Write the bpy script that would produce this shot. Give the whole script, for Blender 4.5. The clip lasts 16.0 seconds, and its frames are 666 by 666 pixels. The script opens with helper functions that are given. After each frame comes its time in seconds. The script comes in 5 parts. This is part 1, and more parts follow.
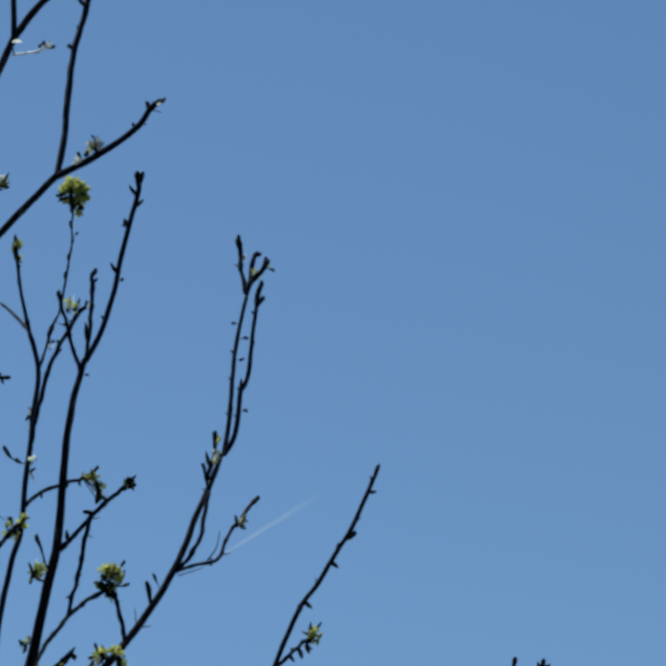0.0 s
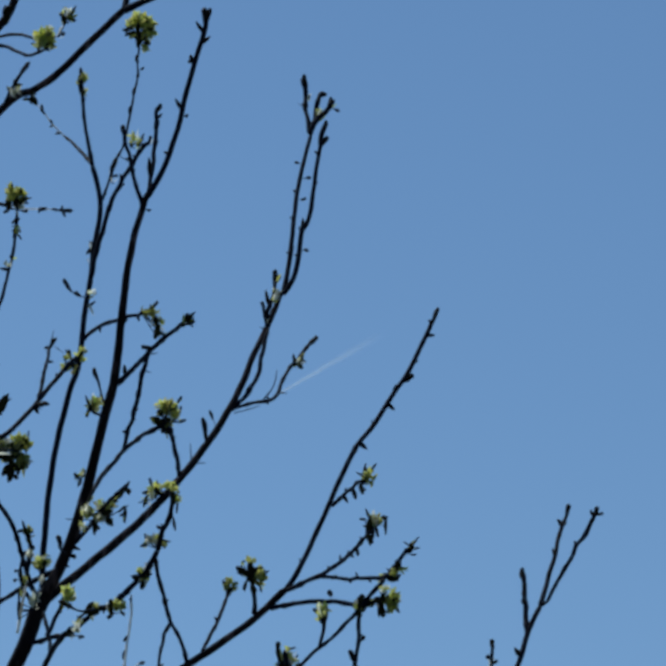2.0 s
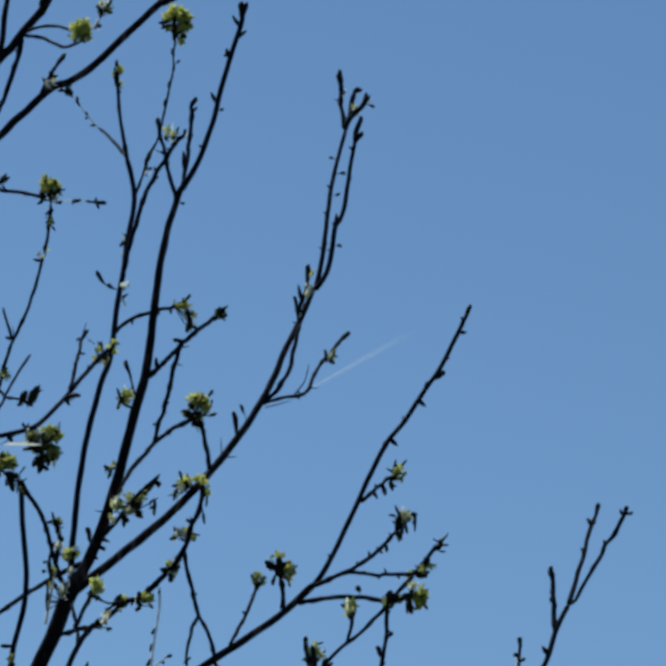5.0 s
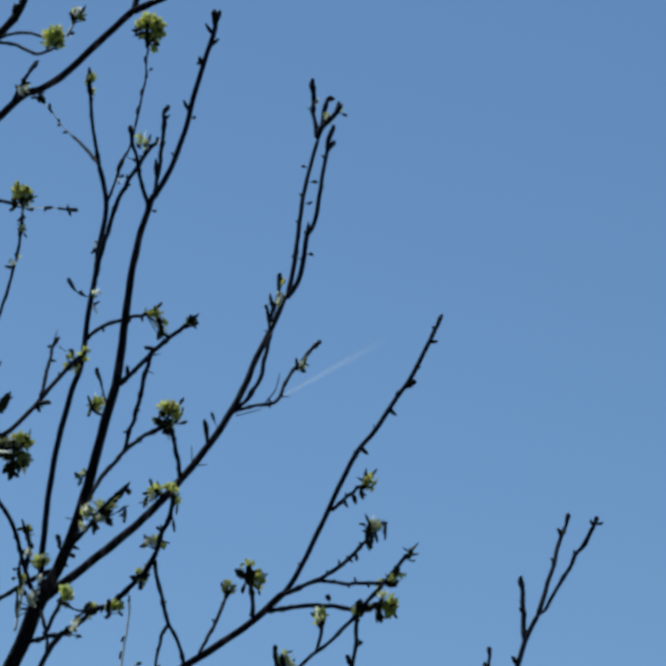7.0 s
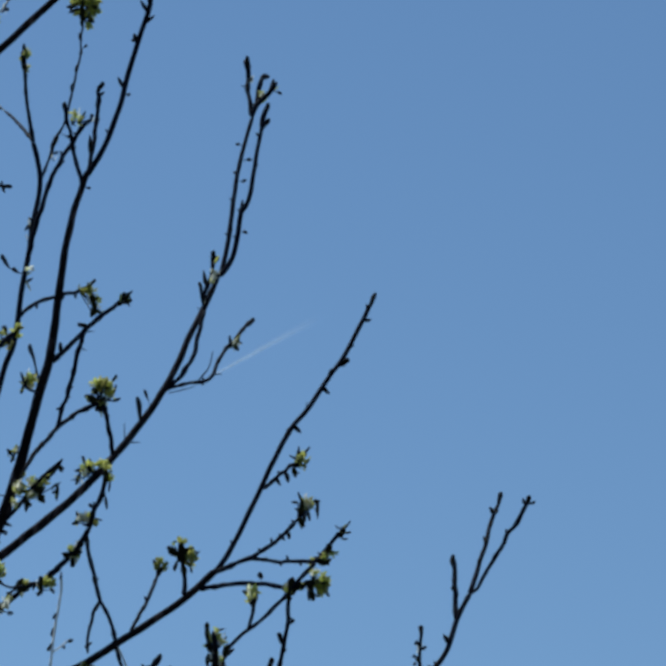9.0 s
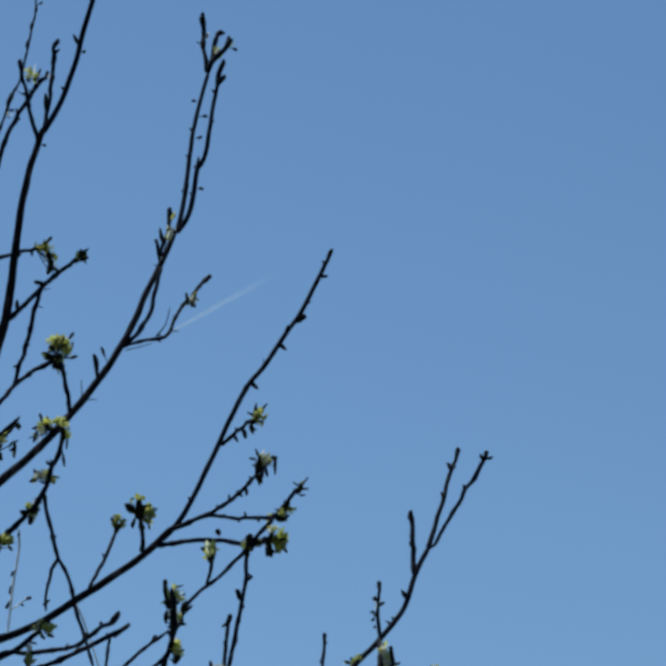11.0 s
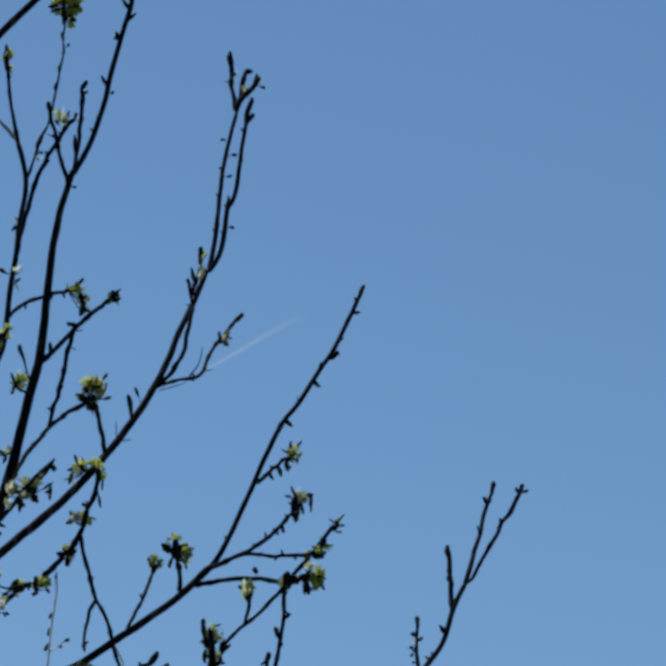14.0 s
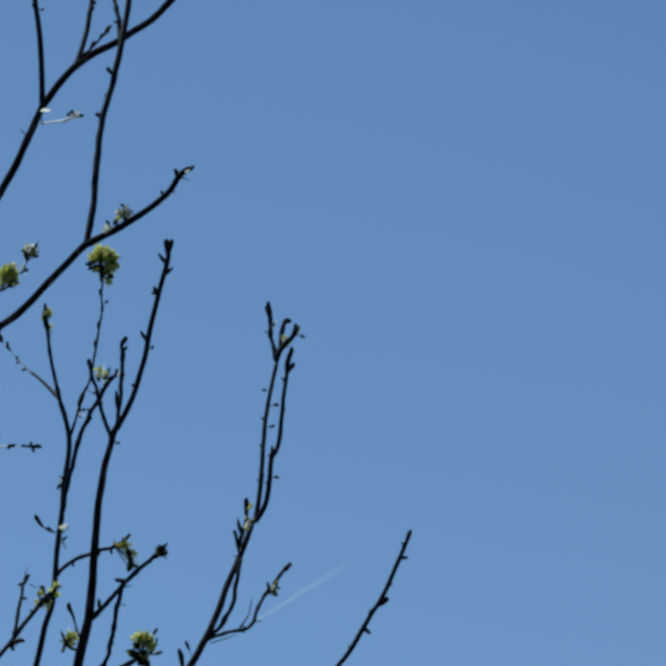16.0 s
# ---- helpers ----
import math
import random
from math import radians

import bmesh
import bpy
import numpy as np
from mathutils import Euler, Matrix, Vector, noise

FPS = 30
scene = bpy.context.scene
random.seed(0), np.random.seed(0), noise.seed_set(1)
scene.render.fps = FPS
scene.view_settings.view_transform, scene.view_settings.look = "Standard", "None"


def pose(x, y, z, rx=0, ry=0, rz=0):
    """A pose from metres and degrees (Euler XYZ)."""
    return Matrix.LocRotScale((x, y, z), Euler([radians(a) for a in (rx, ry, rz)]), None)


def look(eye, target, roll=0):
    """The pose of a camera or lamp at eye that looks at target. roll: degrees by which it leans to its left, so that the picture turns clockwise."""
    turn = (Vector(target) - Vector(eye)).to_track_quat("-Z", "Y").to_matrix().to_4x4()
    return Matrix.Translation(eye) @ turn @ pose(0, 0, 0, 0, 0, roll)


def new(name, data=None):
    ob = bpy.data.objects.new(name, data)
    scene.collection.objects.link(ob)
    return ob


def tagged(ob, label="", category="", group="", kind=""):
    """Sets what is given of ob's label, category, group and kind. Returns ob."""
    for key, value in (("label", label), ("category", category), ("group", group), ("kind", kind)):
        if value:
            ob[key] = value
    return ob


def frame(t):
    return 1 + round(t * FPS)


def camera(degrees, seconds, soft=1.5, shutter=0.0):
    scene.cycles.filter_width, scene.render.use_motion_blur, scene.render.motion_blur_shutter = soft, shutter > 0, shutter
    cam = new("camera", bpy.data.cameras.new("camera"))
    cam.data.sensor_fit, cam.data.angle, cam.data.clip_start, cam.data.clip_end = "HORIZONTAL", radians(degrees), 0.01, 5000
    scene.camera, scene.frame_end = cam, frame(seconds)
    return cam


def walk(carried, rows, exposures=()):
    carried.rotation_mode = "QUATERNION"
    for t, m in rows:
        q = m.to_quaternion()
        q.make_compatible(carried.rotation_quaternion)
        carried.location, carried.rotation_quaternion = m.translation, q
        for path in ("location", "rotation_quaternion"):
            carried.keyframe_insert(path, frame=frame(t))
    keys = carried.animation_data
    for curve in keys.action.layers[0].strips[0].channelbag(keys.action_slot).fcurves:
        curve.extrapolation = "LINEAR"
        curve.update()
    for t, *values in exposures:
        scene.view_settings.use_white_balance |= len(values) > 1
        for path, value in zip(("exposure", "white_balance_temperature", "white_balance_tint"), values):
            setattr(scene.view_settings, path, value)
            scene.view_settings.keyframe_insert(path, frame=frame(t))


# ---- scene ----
EYE = (0.0, 0.0, 1.6)
cam = camera(8.0, 16.0, soft=4.1)
# seconds and the camera's turn in degrees; it is held in one place and turned
ROWS = [
    (0.0, 110.000, -0.000, 0.000),
    (0.5, 110.026, 0.189, 0.108),
    (1.0, 109.963, 0.069, 0.336),
    (1.5, 109.103, -0.619, 0.600),
    (2.0, 108.089, -1.767, 0.162),
    (2.5, 107.962, -2.848, -0.329),
    (3.0, 107.996, -3.115, -0.297),
    (3.5, 107.936, -2.473, 0.251),
    (4.0, 107.957, -2.522, 0.303),
    (4.2, 107.978, -2.517, 0.288),
    (6.3, 108.078, -3.024, 0.132),
    (6.5, 108.094, -3.022, 0.040),
    (7.0, 108.155, -2.852, -0.151),
    (7.5, 108.190, -2.745, -0.324),
    (8.0, 108.231, -2.678, -0.637),
    (8.5, 108.174, -2.635, -0.820),
    (8.7, 108.084, -2.819, -0.916),
    (10.8, 107.415, -2.714, -1.366),
    (11.0, 107.427, -2.468, -1.418),
    (11.5, 107.370, -2.472, -1.589),
    (12.0, 107.338, -2.527, -1.563),
    (12.5, 107.626, -2.657, -1.228),
    (13.0, 108.148, -2.060, -0.826),
    (13.5, 108.177, -1.418, -0.662),
    (14.0, 107.841, -1.566, -0.714),
    (14.5, 108.900, -1.411, -0.559),
    (15.0, 110.280, -1.381, -0.233),
    (15.5, 110.387, -0.543, 0.209),
    (16.0, 110.797, 0.340, 0.514),
]
walk(cam, [(t, pose(*EYE, rx, ry, rz)) for t, rx, ry, rz in ROWS], [(0.0, -0.29, 5780, 2.0), (16.0, -0.29, 5780, 2.0)])

# ---- daylight: clear sky, sun high and to the left, behind the tree ----
SUN_HEIGHT, SUN_WAY = 58.0, -45.0
world = bpy.data.worlds.new("sky")
scene.world = world
world.use_nodes = True
wn = world.node_tree.nodes
sky = wn.new("ShaderNodeTexSky")
sky.sky_type = "NISHITA"
sky.sun_disc = False
sky.sun_elevation, sky.sun_rotation = radians(SUN_HEIGHT), radians(SUN_WAY)
sky.altitude, sky.air_density, sky.dust_density, sky.ozone_density = 200, 1.0, 0.0, 3.0
wn["Background"].inputs["Strength"].default_value = 0.1
world.node_tree.links.new(sky.outputs["Color"], wn["Background"].inputs["Color"])
sun = new("sun", bpy.data.lights.new("sun", "SUN"))
sun.data.energy, sun.data.angle, sun.data.color = 5.0, radians(0.5), (1.0, 0.95, 0.88)
a, e = radians(SUN_WAY), radians(SUN_HEIGHT)
sun_from = Vector((math.sin(a) * math.cos(e), math.cos(a) * math.cos(e), math.sin(e)))
sun.matrix_world = look(sun_from * 50, (0, 0, 0))


# ---- materials ----
def material(name):
    m = bpy.data.materials.new(name)
    m.use_nodes = True
    t = m.node_tree
    return m, t.nodes, t.links, t.nodes["Principled BSDF"]


def noise_ramp(n, l, scale, detail, low, high, source="Object", stretch=None):
    """Two colours mixed by a noise of that scale."""
    co = n.new("ShaderNodeTexCoord")
    tex = n.new("ShaderNodeTexNoise")
    tex.inputs["Scale"].default_value, tex.inputs["Detail"].default_value = scale, detail
    if stretch:
        mp = n.new("ShaderNodeMapping")
        mp.inputs["Scale"].default_value = stretch
        l.new(co.outputs[source], mp.inputs["Vector"])
        l.new(mp.outputs["Vector"], tex.inputs["Vector"])
    else:
        l.new(co.outputs[source], tex.inputs["Vector"])
    ramp = n.new("ShaderNodeValToRGB")
    ramp.color_ramp.elements[0].position, ramp.color_ramp.elements[1].position = 0.32, 0.7
    ramp.color_ramp.elements[0].color, ramp.color_ramp.elements[1].color = (*low, 1), (*high, 1)
    l.new(tex.outputs["Fac"], ramp.inputs["Fac"])
    return tex, ramp


def mix_colour(n, l, kind, fac, one, two):
    m = n.new("ShaderNodeMix")
    m.data_type, m.blend_type = "RGBA", kind
    if isinstance(fac, float):
        m.inputs[0].default_value = fac
    else:
        l.new(fac, m.inputs[0])
    l.new(one, m.inputs[6])
    l.new(two, m.inputs[7])
    return m.outputs[2]


def bark(name, low, high, fine, relief, rough, crack=0.45, pale_streak=None):
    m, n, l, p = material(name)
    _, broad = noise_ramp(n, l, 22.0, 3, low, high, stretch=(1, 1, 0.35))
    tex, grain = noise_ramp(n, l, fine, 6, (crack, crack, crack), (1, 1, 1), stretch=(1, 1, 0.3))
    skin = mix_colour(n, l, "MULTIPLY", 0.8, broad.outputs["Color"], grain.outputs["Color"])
    # paler streaks mixed over the bark by a stretched noise
    if pale_streak:
        _, streak = noise_ramp(n, l, 46.0, 5, (0, 0, 0), (1, 1, 1), stretch=(1, 1, 0.22))
        streak.color_ramp.elements[0].position, streak.color_ramp.elements[1].position = 0.55, 0.72
        tone = n.new("ShaderNodeRGB")
        tone.outputs[0].default_value = (*pale_streak, 1)
        skin = mix_colour(n, l, "MIX", streak.outputs["Color"], skin, tone.outputs[0])
    l.new(skin, p.inputs["Base Color"])
    bump = n.new("ShaderNodeBump")
    bump.inputs["Strength"].default_value, bump.inputs["Distance"].default_value = relief, 0.002
    l.new(tex.outputs["Fac"], bump.inputs["Height"])
    l.new(bump.outputs["Normal"], p.inputs["Normal"])
    p.inputs["Roughness"].default_value = rough
    p.inputs["Specular IOR Level"].default_value = 0.06
    return m


# bark and buds coloured near black and bluish, with their backlit shade included
BARK = bark("backlit_bark", (0.006, 0.005, 0.007), (0.020, 0.015, 0.018), 240.0, 0.7, 0.85, pale_streak=(0.09, 0.065, 0.068))
TWIG_BARK = bark("backlit_young_twig", (0.003, 0.005, 0.013), (0.008, 0.011, 0.025), 400.0, 0.4, 0.7)
# near-white bark: sunlight on these twigs is put into their colour
SUNLIT_TWIG = bark("sunlit_twig_bark", (0.84, 0.83, 0.80), (0.93, 0.92, 0.89), 300.0, 0.3, 0.4, 0.85)
soft_twig = SUNLIT_TWIG.node_tree.nodes["Principled BSDF"].inputs
soft_twig["Subsurface Weight"].default_value, soft_twig["Subsurface Scale"].default_value = 1.0, 0.003
soft_twig["Subsurface Radius"].default_value = (1.0, 1.0, 1.0)
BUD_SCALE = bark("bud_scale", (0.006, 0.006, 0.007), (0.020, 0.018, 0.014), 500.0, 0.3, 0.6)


def leaf_material(name, low, high, through_colour, share, rough=0.5, gloss=0.4, least=0.52):
    """A thin young leaf: gloss and colour above, sunlight let through."""
    m, n, l, p = material(name)
    _, veins = noise_ramp(n, l, 160.0, 4, low, high)
    _, patch = noise_ramp(n, l, 18.0, 2, (0.6, 0.66, 0.55), (1.0, 1.0, 1.0))
    base = mix_colour(n, l, "MULTIPLY", 0.7, veins.outputs["Color"], patch.outputs["Color"])
    geo, info = n.new("ShaderNodeNewGeometry"), n.new("ShaderNodeObjectInfo")
    add = n.new("ShaderNodeMath")
    add.operation = "ADD"
    l.new(geo.outputs["Random Per Island"], add.inputs[0])
    l.new(info.outputs["Random"], add.inputs[1])
    hue = n.new("ShaderNodeHueSaturation")
    rng = n.new("ShaderNodeMapRange")
    rng.inputs["From Min"].default_value, rng.inputs["From Max"].default_value = 0.3, 1.7
    rng.inputs["To Min"].default_value, rng.inputs["To Max"].default_value = least, 1.35
    l.new(add.outputs[0], rng.inputs["Value"])
    shift, fade = n.new("ShaderNodeMapRange"), n.new("ShaderNodeMapRange")
    shift.inputs["To Min"].default_value, shift.inputs["To Max"].default_value = 0.474, 0.518
    fade.inputs["To Min"].default_value, fade.inputs["To Max"].default_value = 0.82, 1.12
    spread = n.new("ShaderNodeTexWhiteNoise")
    spread.noise_dimensions = "1D"
    l.new(add.outputs[0], spread.inputs["W"])
    l.new(spread.outputs["Value"], shift.inputs["Value"])
    l.new(geo.outputs["Random Per Island"], fade.inputs["Value"])
    l.new(rng.outputs[0], hue.inputs["Value"])
    l.new(base, hue.inputs["Color"])
    l.new(hue.outputs["Color"], p.inputs["Base Color"])
    p.inputs["Roughness"].default_value = rough
    p.inputs["Specular IOR Level"].default_value = gloss
    tr = n.new("ShaderNodeBsdfTranslucent")
    tint = n.new("ShaderNodeHueSaturation")
    tint.inputs["Color"].default_value = (*through_colour, 1)
    l.new(rng.outputs[0], tint.inputs["Value"])
    for node in (hue, tint):
        l.new(shift.outputs[0], node.inputs["Hue"])
        l.new(fade.outputs[0], node.inputs["Saturation"])
    l.new(tint.outputs["Color"], tr.inputs["Color"])
    mix = n.new("ShaderNodeMixShader")
    mix.inputs[0].default_value = share
    l.new(p.outputs[0], mix.inputs[1])
    l.new(tr.outputs[0], mix.inputs[2])
    l.new(mix.outputs[0], n["Material Output"].inputs["Surface"])
    return m


LEAF = leaf_material("young_leaf", (0.27, 0.30, 0.06), (0.53, 0.54, 0.15), (0.63, 0.66, 0.17), 0.62)
# whitish leaves: the tufts' sunlit highlights are put into the leaf colour
PALE = leaf_material("highlight_leaf", (0.60, 0.60, 0.50), (0.82, 0.82, 0.74), (0.78, 0.78, 0.64), 0.54, least=0.6)
# nearly black leaves: the shade within the tufts is painted into this colour
SHADE_LEAF = leaf_material("shaded_leaf", (0.010, 0.011, 0.005), (0.034, 0.032, 0.012), (0.07, 0.07, 0.02), 0.2, 0.8, 0.08)

m, n, l, p = material("vapour")
p.inputs["Base Color"].default_value = (0.78, 0.88, 1.0, 1)
p.inputs["Roughness"].default_value = 1.0
p.inputs["Specular IOR Level"].default_value = 0.0
co = n.new("ShaderNodeTexCoord")
sep = n.new("ShaderNodeSeparateXYZ")
l.new(co.outputs["Object"], sep.inputs[0])
fade = n.new("ShaderNodeMapRange")
fade.inputs["From Min"].default_value, fade.inputs["From Max"].default_value = 0.0, 108.0
fade.inputs["To Min"].default_value, fade.inputs["To Max"].default_value = 0.11, 0.0
l.new(sep.outputs["X"], fade.inputs["Value"])
puff = n.new("ShaderNodeTexNoise")
puff.inputs["Scale"].default_value, puff.inputs["Detail"].default_value = 0.25, 3
l.new(co.outputs["Object"], puff.inputs["Vector"])
vary = n.new("ShaderNodeMapRange")
vary.inputs["To Min"].default_value, vary.inputs["To Max"].default_value = 0.5, 1.5
l.new(puff.outputs["Fac"], vary.inputs["Value"])
mul = n.new("ShaderNodeMath")
mul.operation = "MULTIPLY"
l.new(fade.outputs[0], mul.inputs[0])
l.new(vary.outputs[0], mul.inputs[1])
white = n.new("ShaderNodeBsdfTranslucent")
white.inputs["Color"].default_value = (0.78, 0.88, 1.0, 1)
both, clear, veil = n.new("ShaderNodeMixShader"), n.new("ShaderNodeBsdfTransparent"), n.new("ShaderNodeMixShader")
l.new(p.outputs[0], both.inputs[1])
l.new(white.outputs[0], both.inputs[2])
l.new(mul.outputs[0], veil.inputs[0])
l.new(clear.outputs[0], veil.inputs[1])
l.new(both.outputs[0], veil.inputs[2])
l.new(veil.outputs[0], n["Material Output"].inputs["Surface"])
VAPOUR = m

m, n, l, p = material("bare_earth")
_, broad = noise_ramp(n, l, 0.35, 4, (0.030, 0.034, 0.018), (0.058, 0.056, 0.032))
tex, fine = noise_ramp(n, l, 30.0, 6, (0.5, 0.5, 0.5), (1, 1, 1))
l.new(mix_colour(n, l, "MULTIPLY", 0.8, broad.outputs["Color"], fine.outputs["Color"]), p.inputs["Base Color"])
p.inputs["Roughness"].default_value = 0.9
EARTH = m


# ---- mesh helpers ----
def mesh_of(name, verts, faces, mat, smooth=True):
    me = bpy.data.meshes.new(name)
    me.from_pydata([tuple(v) for v in verts], [], faces)
    me.materials.append(mat)
    if smooth:
        me.polygons.foreach_set("use_smooth", [True] * len(me.polygons))
    me.update()
    return me


def part(name, me, parent, label=""):
    ob = new(name, me)
    ob.parent = parent
    return tagged(ob, label) if label else ob


def frame_along(d):
    """Two directions across d."""
    d = d.normalized()
    side = d.cross(Vector((0, 1, 0)) if abs(d.y) < 0.9 else Vector((1, 0, 0))).normalized()
    return side, side.cross(d).normalized()


def tube(path, radii, sides, verts, faces):
    """Adds a round, closed tube along path to verts and faces."""
    base = len(verts)
    n = len(path)
    side = None
    for i, (p, r) in enumerate(zip(path, radii)):
        d = (path[min(i + 1, n - 1)] - path[max(i - 1, 0)]).normalized()
        if side is None:
            side, up = frame_along(d)
        else:
            side = (side - d * side.dot(d)).normalized()
            up = side.cross(d).normalized()
        for k in range(sides):
            w = 2 * math.pi * k / sides
            verts.append(p + (side * math.cos(w) + up * math.sin(w)) * r)
    for i in range(n - 1):
        for k in range(sides):
            j = (k + 1) % sides
            faces.append((base + i * sides + k, base + i * sides + j, base + (i + 1) * sides + j, base + (i + 1) * sides + k))
    faces.append(tuple(base + k for k in reversed(range(sides))))
    faces.append(tuple(base + (n - 1) * sides + k for k in range(sides)))


def smooth_path(points, step):
    """A Catmull-Rom curve through the points, in steps of about that length."""
    q = [Vector(p) for p in points]
    q = [q[0] * 2 - q[1]] + q + [q[-1] * 2 - q[-2]]
    out = []
    for i in range(1, len(q) - 2):
        a, b, c, d = q[i - 1:i + 3]
        n = max(2, int((c - b).length / step))
        for k in range(n):
            t = k / n
            out.append(0.5 * (2 * b + (c - a) * t + (2 * a - 5 * b + 4 * c - d) * t * t + (3 * b - a - 3 * c + d) * t ** 3))
    return out + [q[-2]]


# ---- ground ----
verts, faces = [], []
rings = (0.0, 4, 9, 16, 30, 60, 120, 300, 900, 2500, 4500)
for i, rad in enumerate(rings):
    for k in range(48):
        w = 2 * math.pi * k / 48
        x, y = rad * math.cos(w), rad * math.sin(w)
        verts.append((x, y + 3, 0.05 * noise.noise((x * 0.2, y * 0.2, 3)) if 0 < rad < 60 else 0))
for i in range(len(rings) - 1):
    for k in range(48):
        j = (k + 1) % 48
        faces.append((i * 48 + k, i * 48 + j, (i + 1) * 48 + j, (i + 1) * 48 + k) if i else (k, 48 + j, 48 + k))
ground = new("ground", mesh_of("ground", verts, faces, EARTH))
tagged(ground, "dark bare earth with short sparse grass", "ground", kind="structure")

# ---- the vapour trail, far behind the tree ----
head, tail = Vector((-100.2, 4008.6, 1251.0)), Vector((5.8, 3989.8, 1313.6))
verts, faces = [], []
span = (tail - head).length
for width in (0.7, 1.2, 1.8):
    path = [Vector((span * i / 40, 0.5 * noise.noise((i * 0.21, 0, 7)), 0.35 * noise.noise((i * 0.21, 4, 7)))) for i in range(41)]
    tube(path, [width * (0.5 + 2.2 * i / 40) * (1 + 0.25 * noise.noise((i * 0.5, 9, width))) for i in range(41)], 10, verts, faces)
trail = new("vapour_trail", mesh_of("vapour_trail", verts, faces, VAPOUR))
trail.matrix_world = Matrix.Translation(head) @ (tail - head).to_track_quat("X", "Z").to_matrix().to_4x4()
tagged(trail, "thin white aircraft vapour trail fading into clear blue sky", "contrail")

# ---- the tree ----
BASE = Vector((-1.12, 7.62, 0.0))
tree = new("tree")
tree.location = BASE
tagged(tree, "slender deciduous tree in early spring with dark branches and opening buds", "tree")

# bud shapes, one unit long: plump side buds, blunt shoot ends, stalked buds and thin spurs
BUD_FORMS = {
    "o": ((0.0, 0.55), (0.12, 0.72), (0.35, 0.96), (0.5, 1.0), (0.55, 0.9), (0.72, 0.8), (0.9, 0.42), (1.0, 0.1)),
    "c": ((0.0, 0.5), (0.2, 0.58), (0.42, 0.76), (0.6, 0.9), (0.64, 0.84), (0.8, 1.0), (0.93, 0.78), (1.0, 0.25)),
    "s": ((0.0, 0.26), (0.3, 0.2), (0.5, 0.24), (0.6, 0.62), (0.75, 1.0), (0.9, 0.85), (1.0, 0.2)),
    "r": ((0.0, 0.14), (0.3, 0.11), (0.44, 0.13), (0.5, 0.62), (0.68, 1.0), (0.86, 0.84), (1.0, 0.2)),
    "t": ((0.0, 1.0), (0.25, 0.8), (0.5, 0.72), (0.75, 0.6), (1.0, 0.25)),
}
BUDS = {}
for kind, prof in BUD_FORMS.items():
    BUDS[kind] = []
    for b in range(4):
        verts, faces = [], []
        bend = (0.10, -0.08, 0.16, -0.02)[b]
        tube([Vector((bend * z * z, 0.06 * math.sin(5 * z + b), z)) for z, _ in prof], [0.5 * r for _, r in prof], 8, verts, faces)
        for v in verts:
            k = 1 + 0.16 * math.cos(3 * math.atan2(v.y, v.x) + b + 4 * v.z)
            v.x, v.y = v.x * k, v.y * k
        if kind in "oc":
            w = 1.1 + 1.7 * b
            out = Vector((math.cos(w), math.sin(w), 0))
            tube([out * 0.3 + Vector((0, 0, 0.1)), out * 0.46 + Vector((0, 0, 0.4)), out * 0.4 + Vector((0, 0, 0.75))], [0.12, 0.2, 0.04], 5, verts, faces)
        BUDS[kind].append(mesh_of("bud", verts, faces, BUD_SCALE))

BUD_RNG = random.Random(11)
STEM_RNG = random.Random(5)
PATHS = {}


def stem(name, parent, r0, r1, skin, *points):
    """A limb, branch or twig from r0 to r1 thick through the points. Returns the object."""
    rng = STEM_RNG
    path = smooth_path([Vector(p) - BASE for p in points], 0.008 if r0 < 0.012 else 0.016)
    n = len(path)
    seed = rng.uniform(0, 99)
    thin, twiggy = min(r0, r1), r0 < 0.0046
    pace, sway, lumps = (0.45, 0.55, 0.26) if twiggy else (0.22, 0.28, 0.10)
    for i in range(1, n - 1):
        path[i] = path[i] + sway * thin * Vector([noise.noise((i * pace, seed, k)) for k in (0, 5, 9)])
    radii = [(r0 + (r1 - r0) * i / (n - 1)) * (1 + lumps * noise.noise((i * pace * 1.5, seed, 2)) + (rng.uniform(0, 0.4) if twiggy and (i + int(seed)) % 4 == 0 else 0)) for i in range(n)]
    if r1 < 0.006:
        radii[-1] *= 0.6
    verts, faces = [], []
    tube(path, radii, 10 if r0 > 0.008 else 7, verts, faces)
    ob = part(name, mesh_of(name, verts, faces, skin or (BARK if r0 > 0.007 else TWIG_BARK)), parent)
    PATHS[ob.name] = (path, parent if name == "twig" else ob)
    return ob


def along(ob, share):
    """The point at that share of a stem's length, and the way it runs there."""
    path = PATHS[ob.name][0]
    runs = [(b - a).length for a, b in zip(path, path[1:])]
    left = share * sum(runs)
    for i, run in enumerate(runs):
        if left <= run or i == len(runs) - 1:
            a, b = path[max(i - 1, 0)], path[min(i + 2, len(path) - 1)]
            return path[i].lerp(path[i + 1], min(1.0, left / run)), (b - a).normalized()
        left -= run


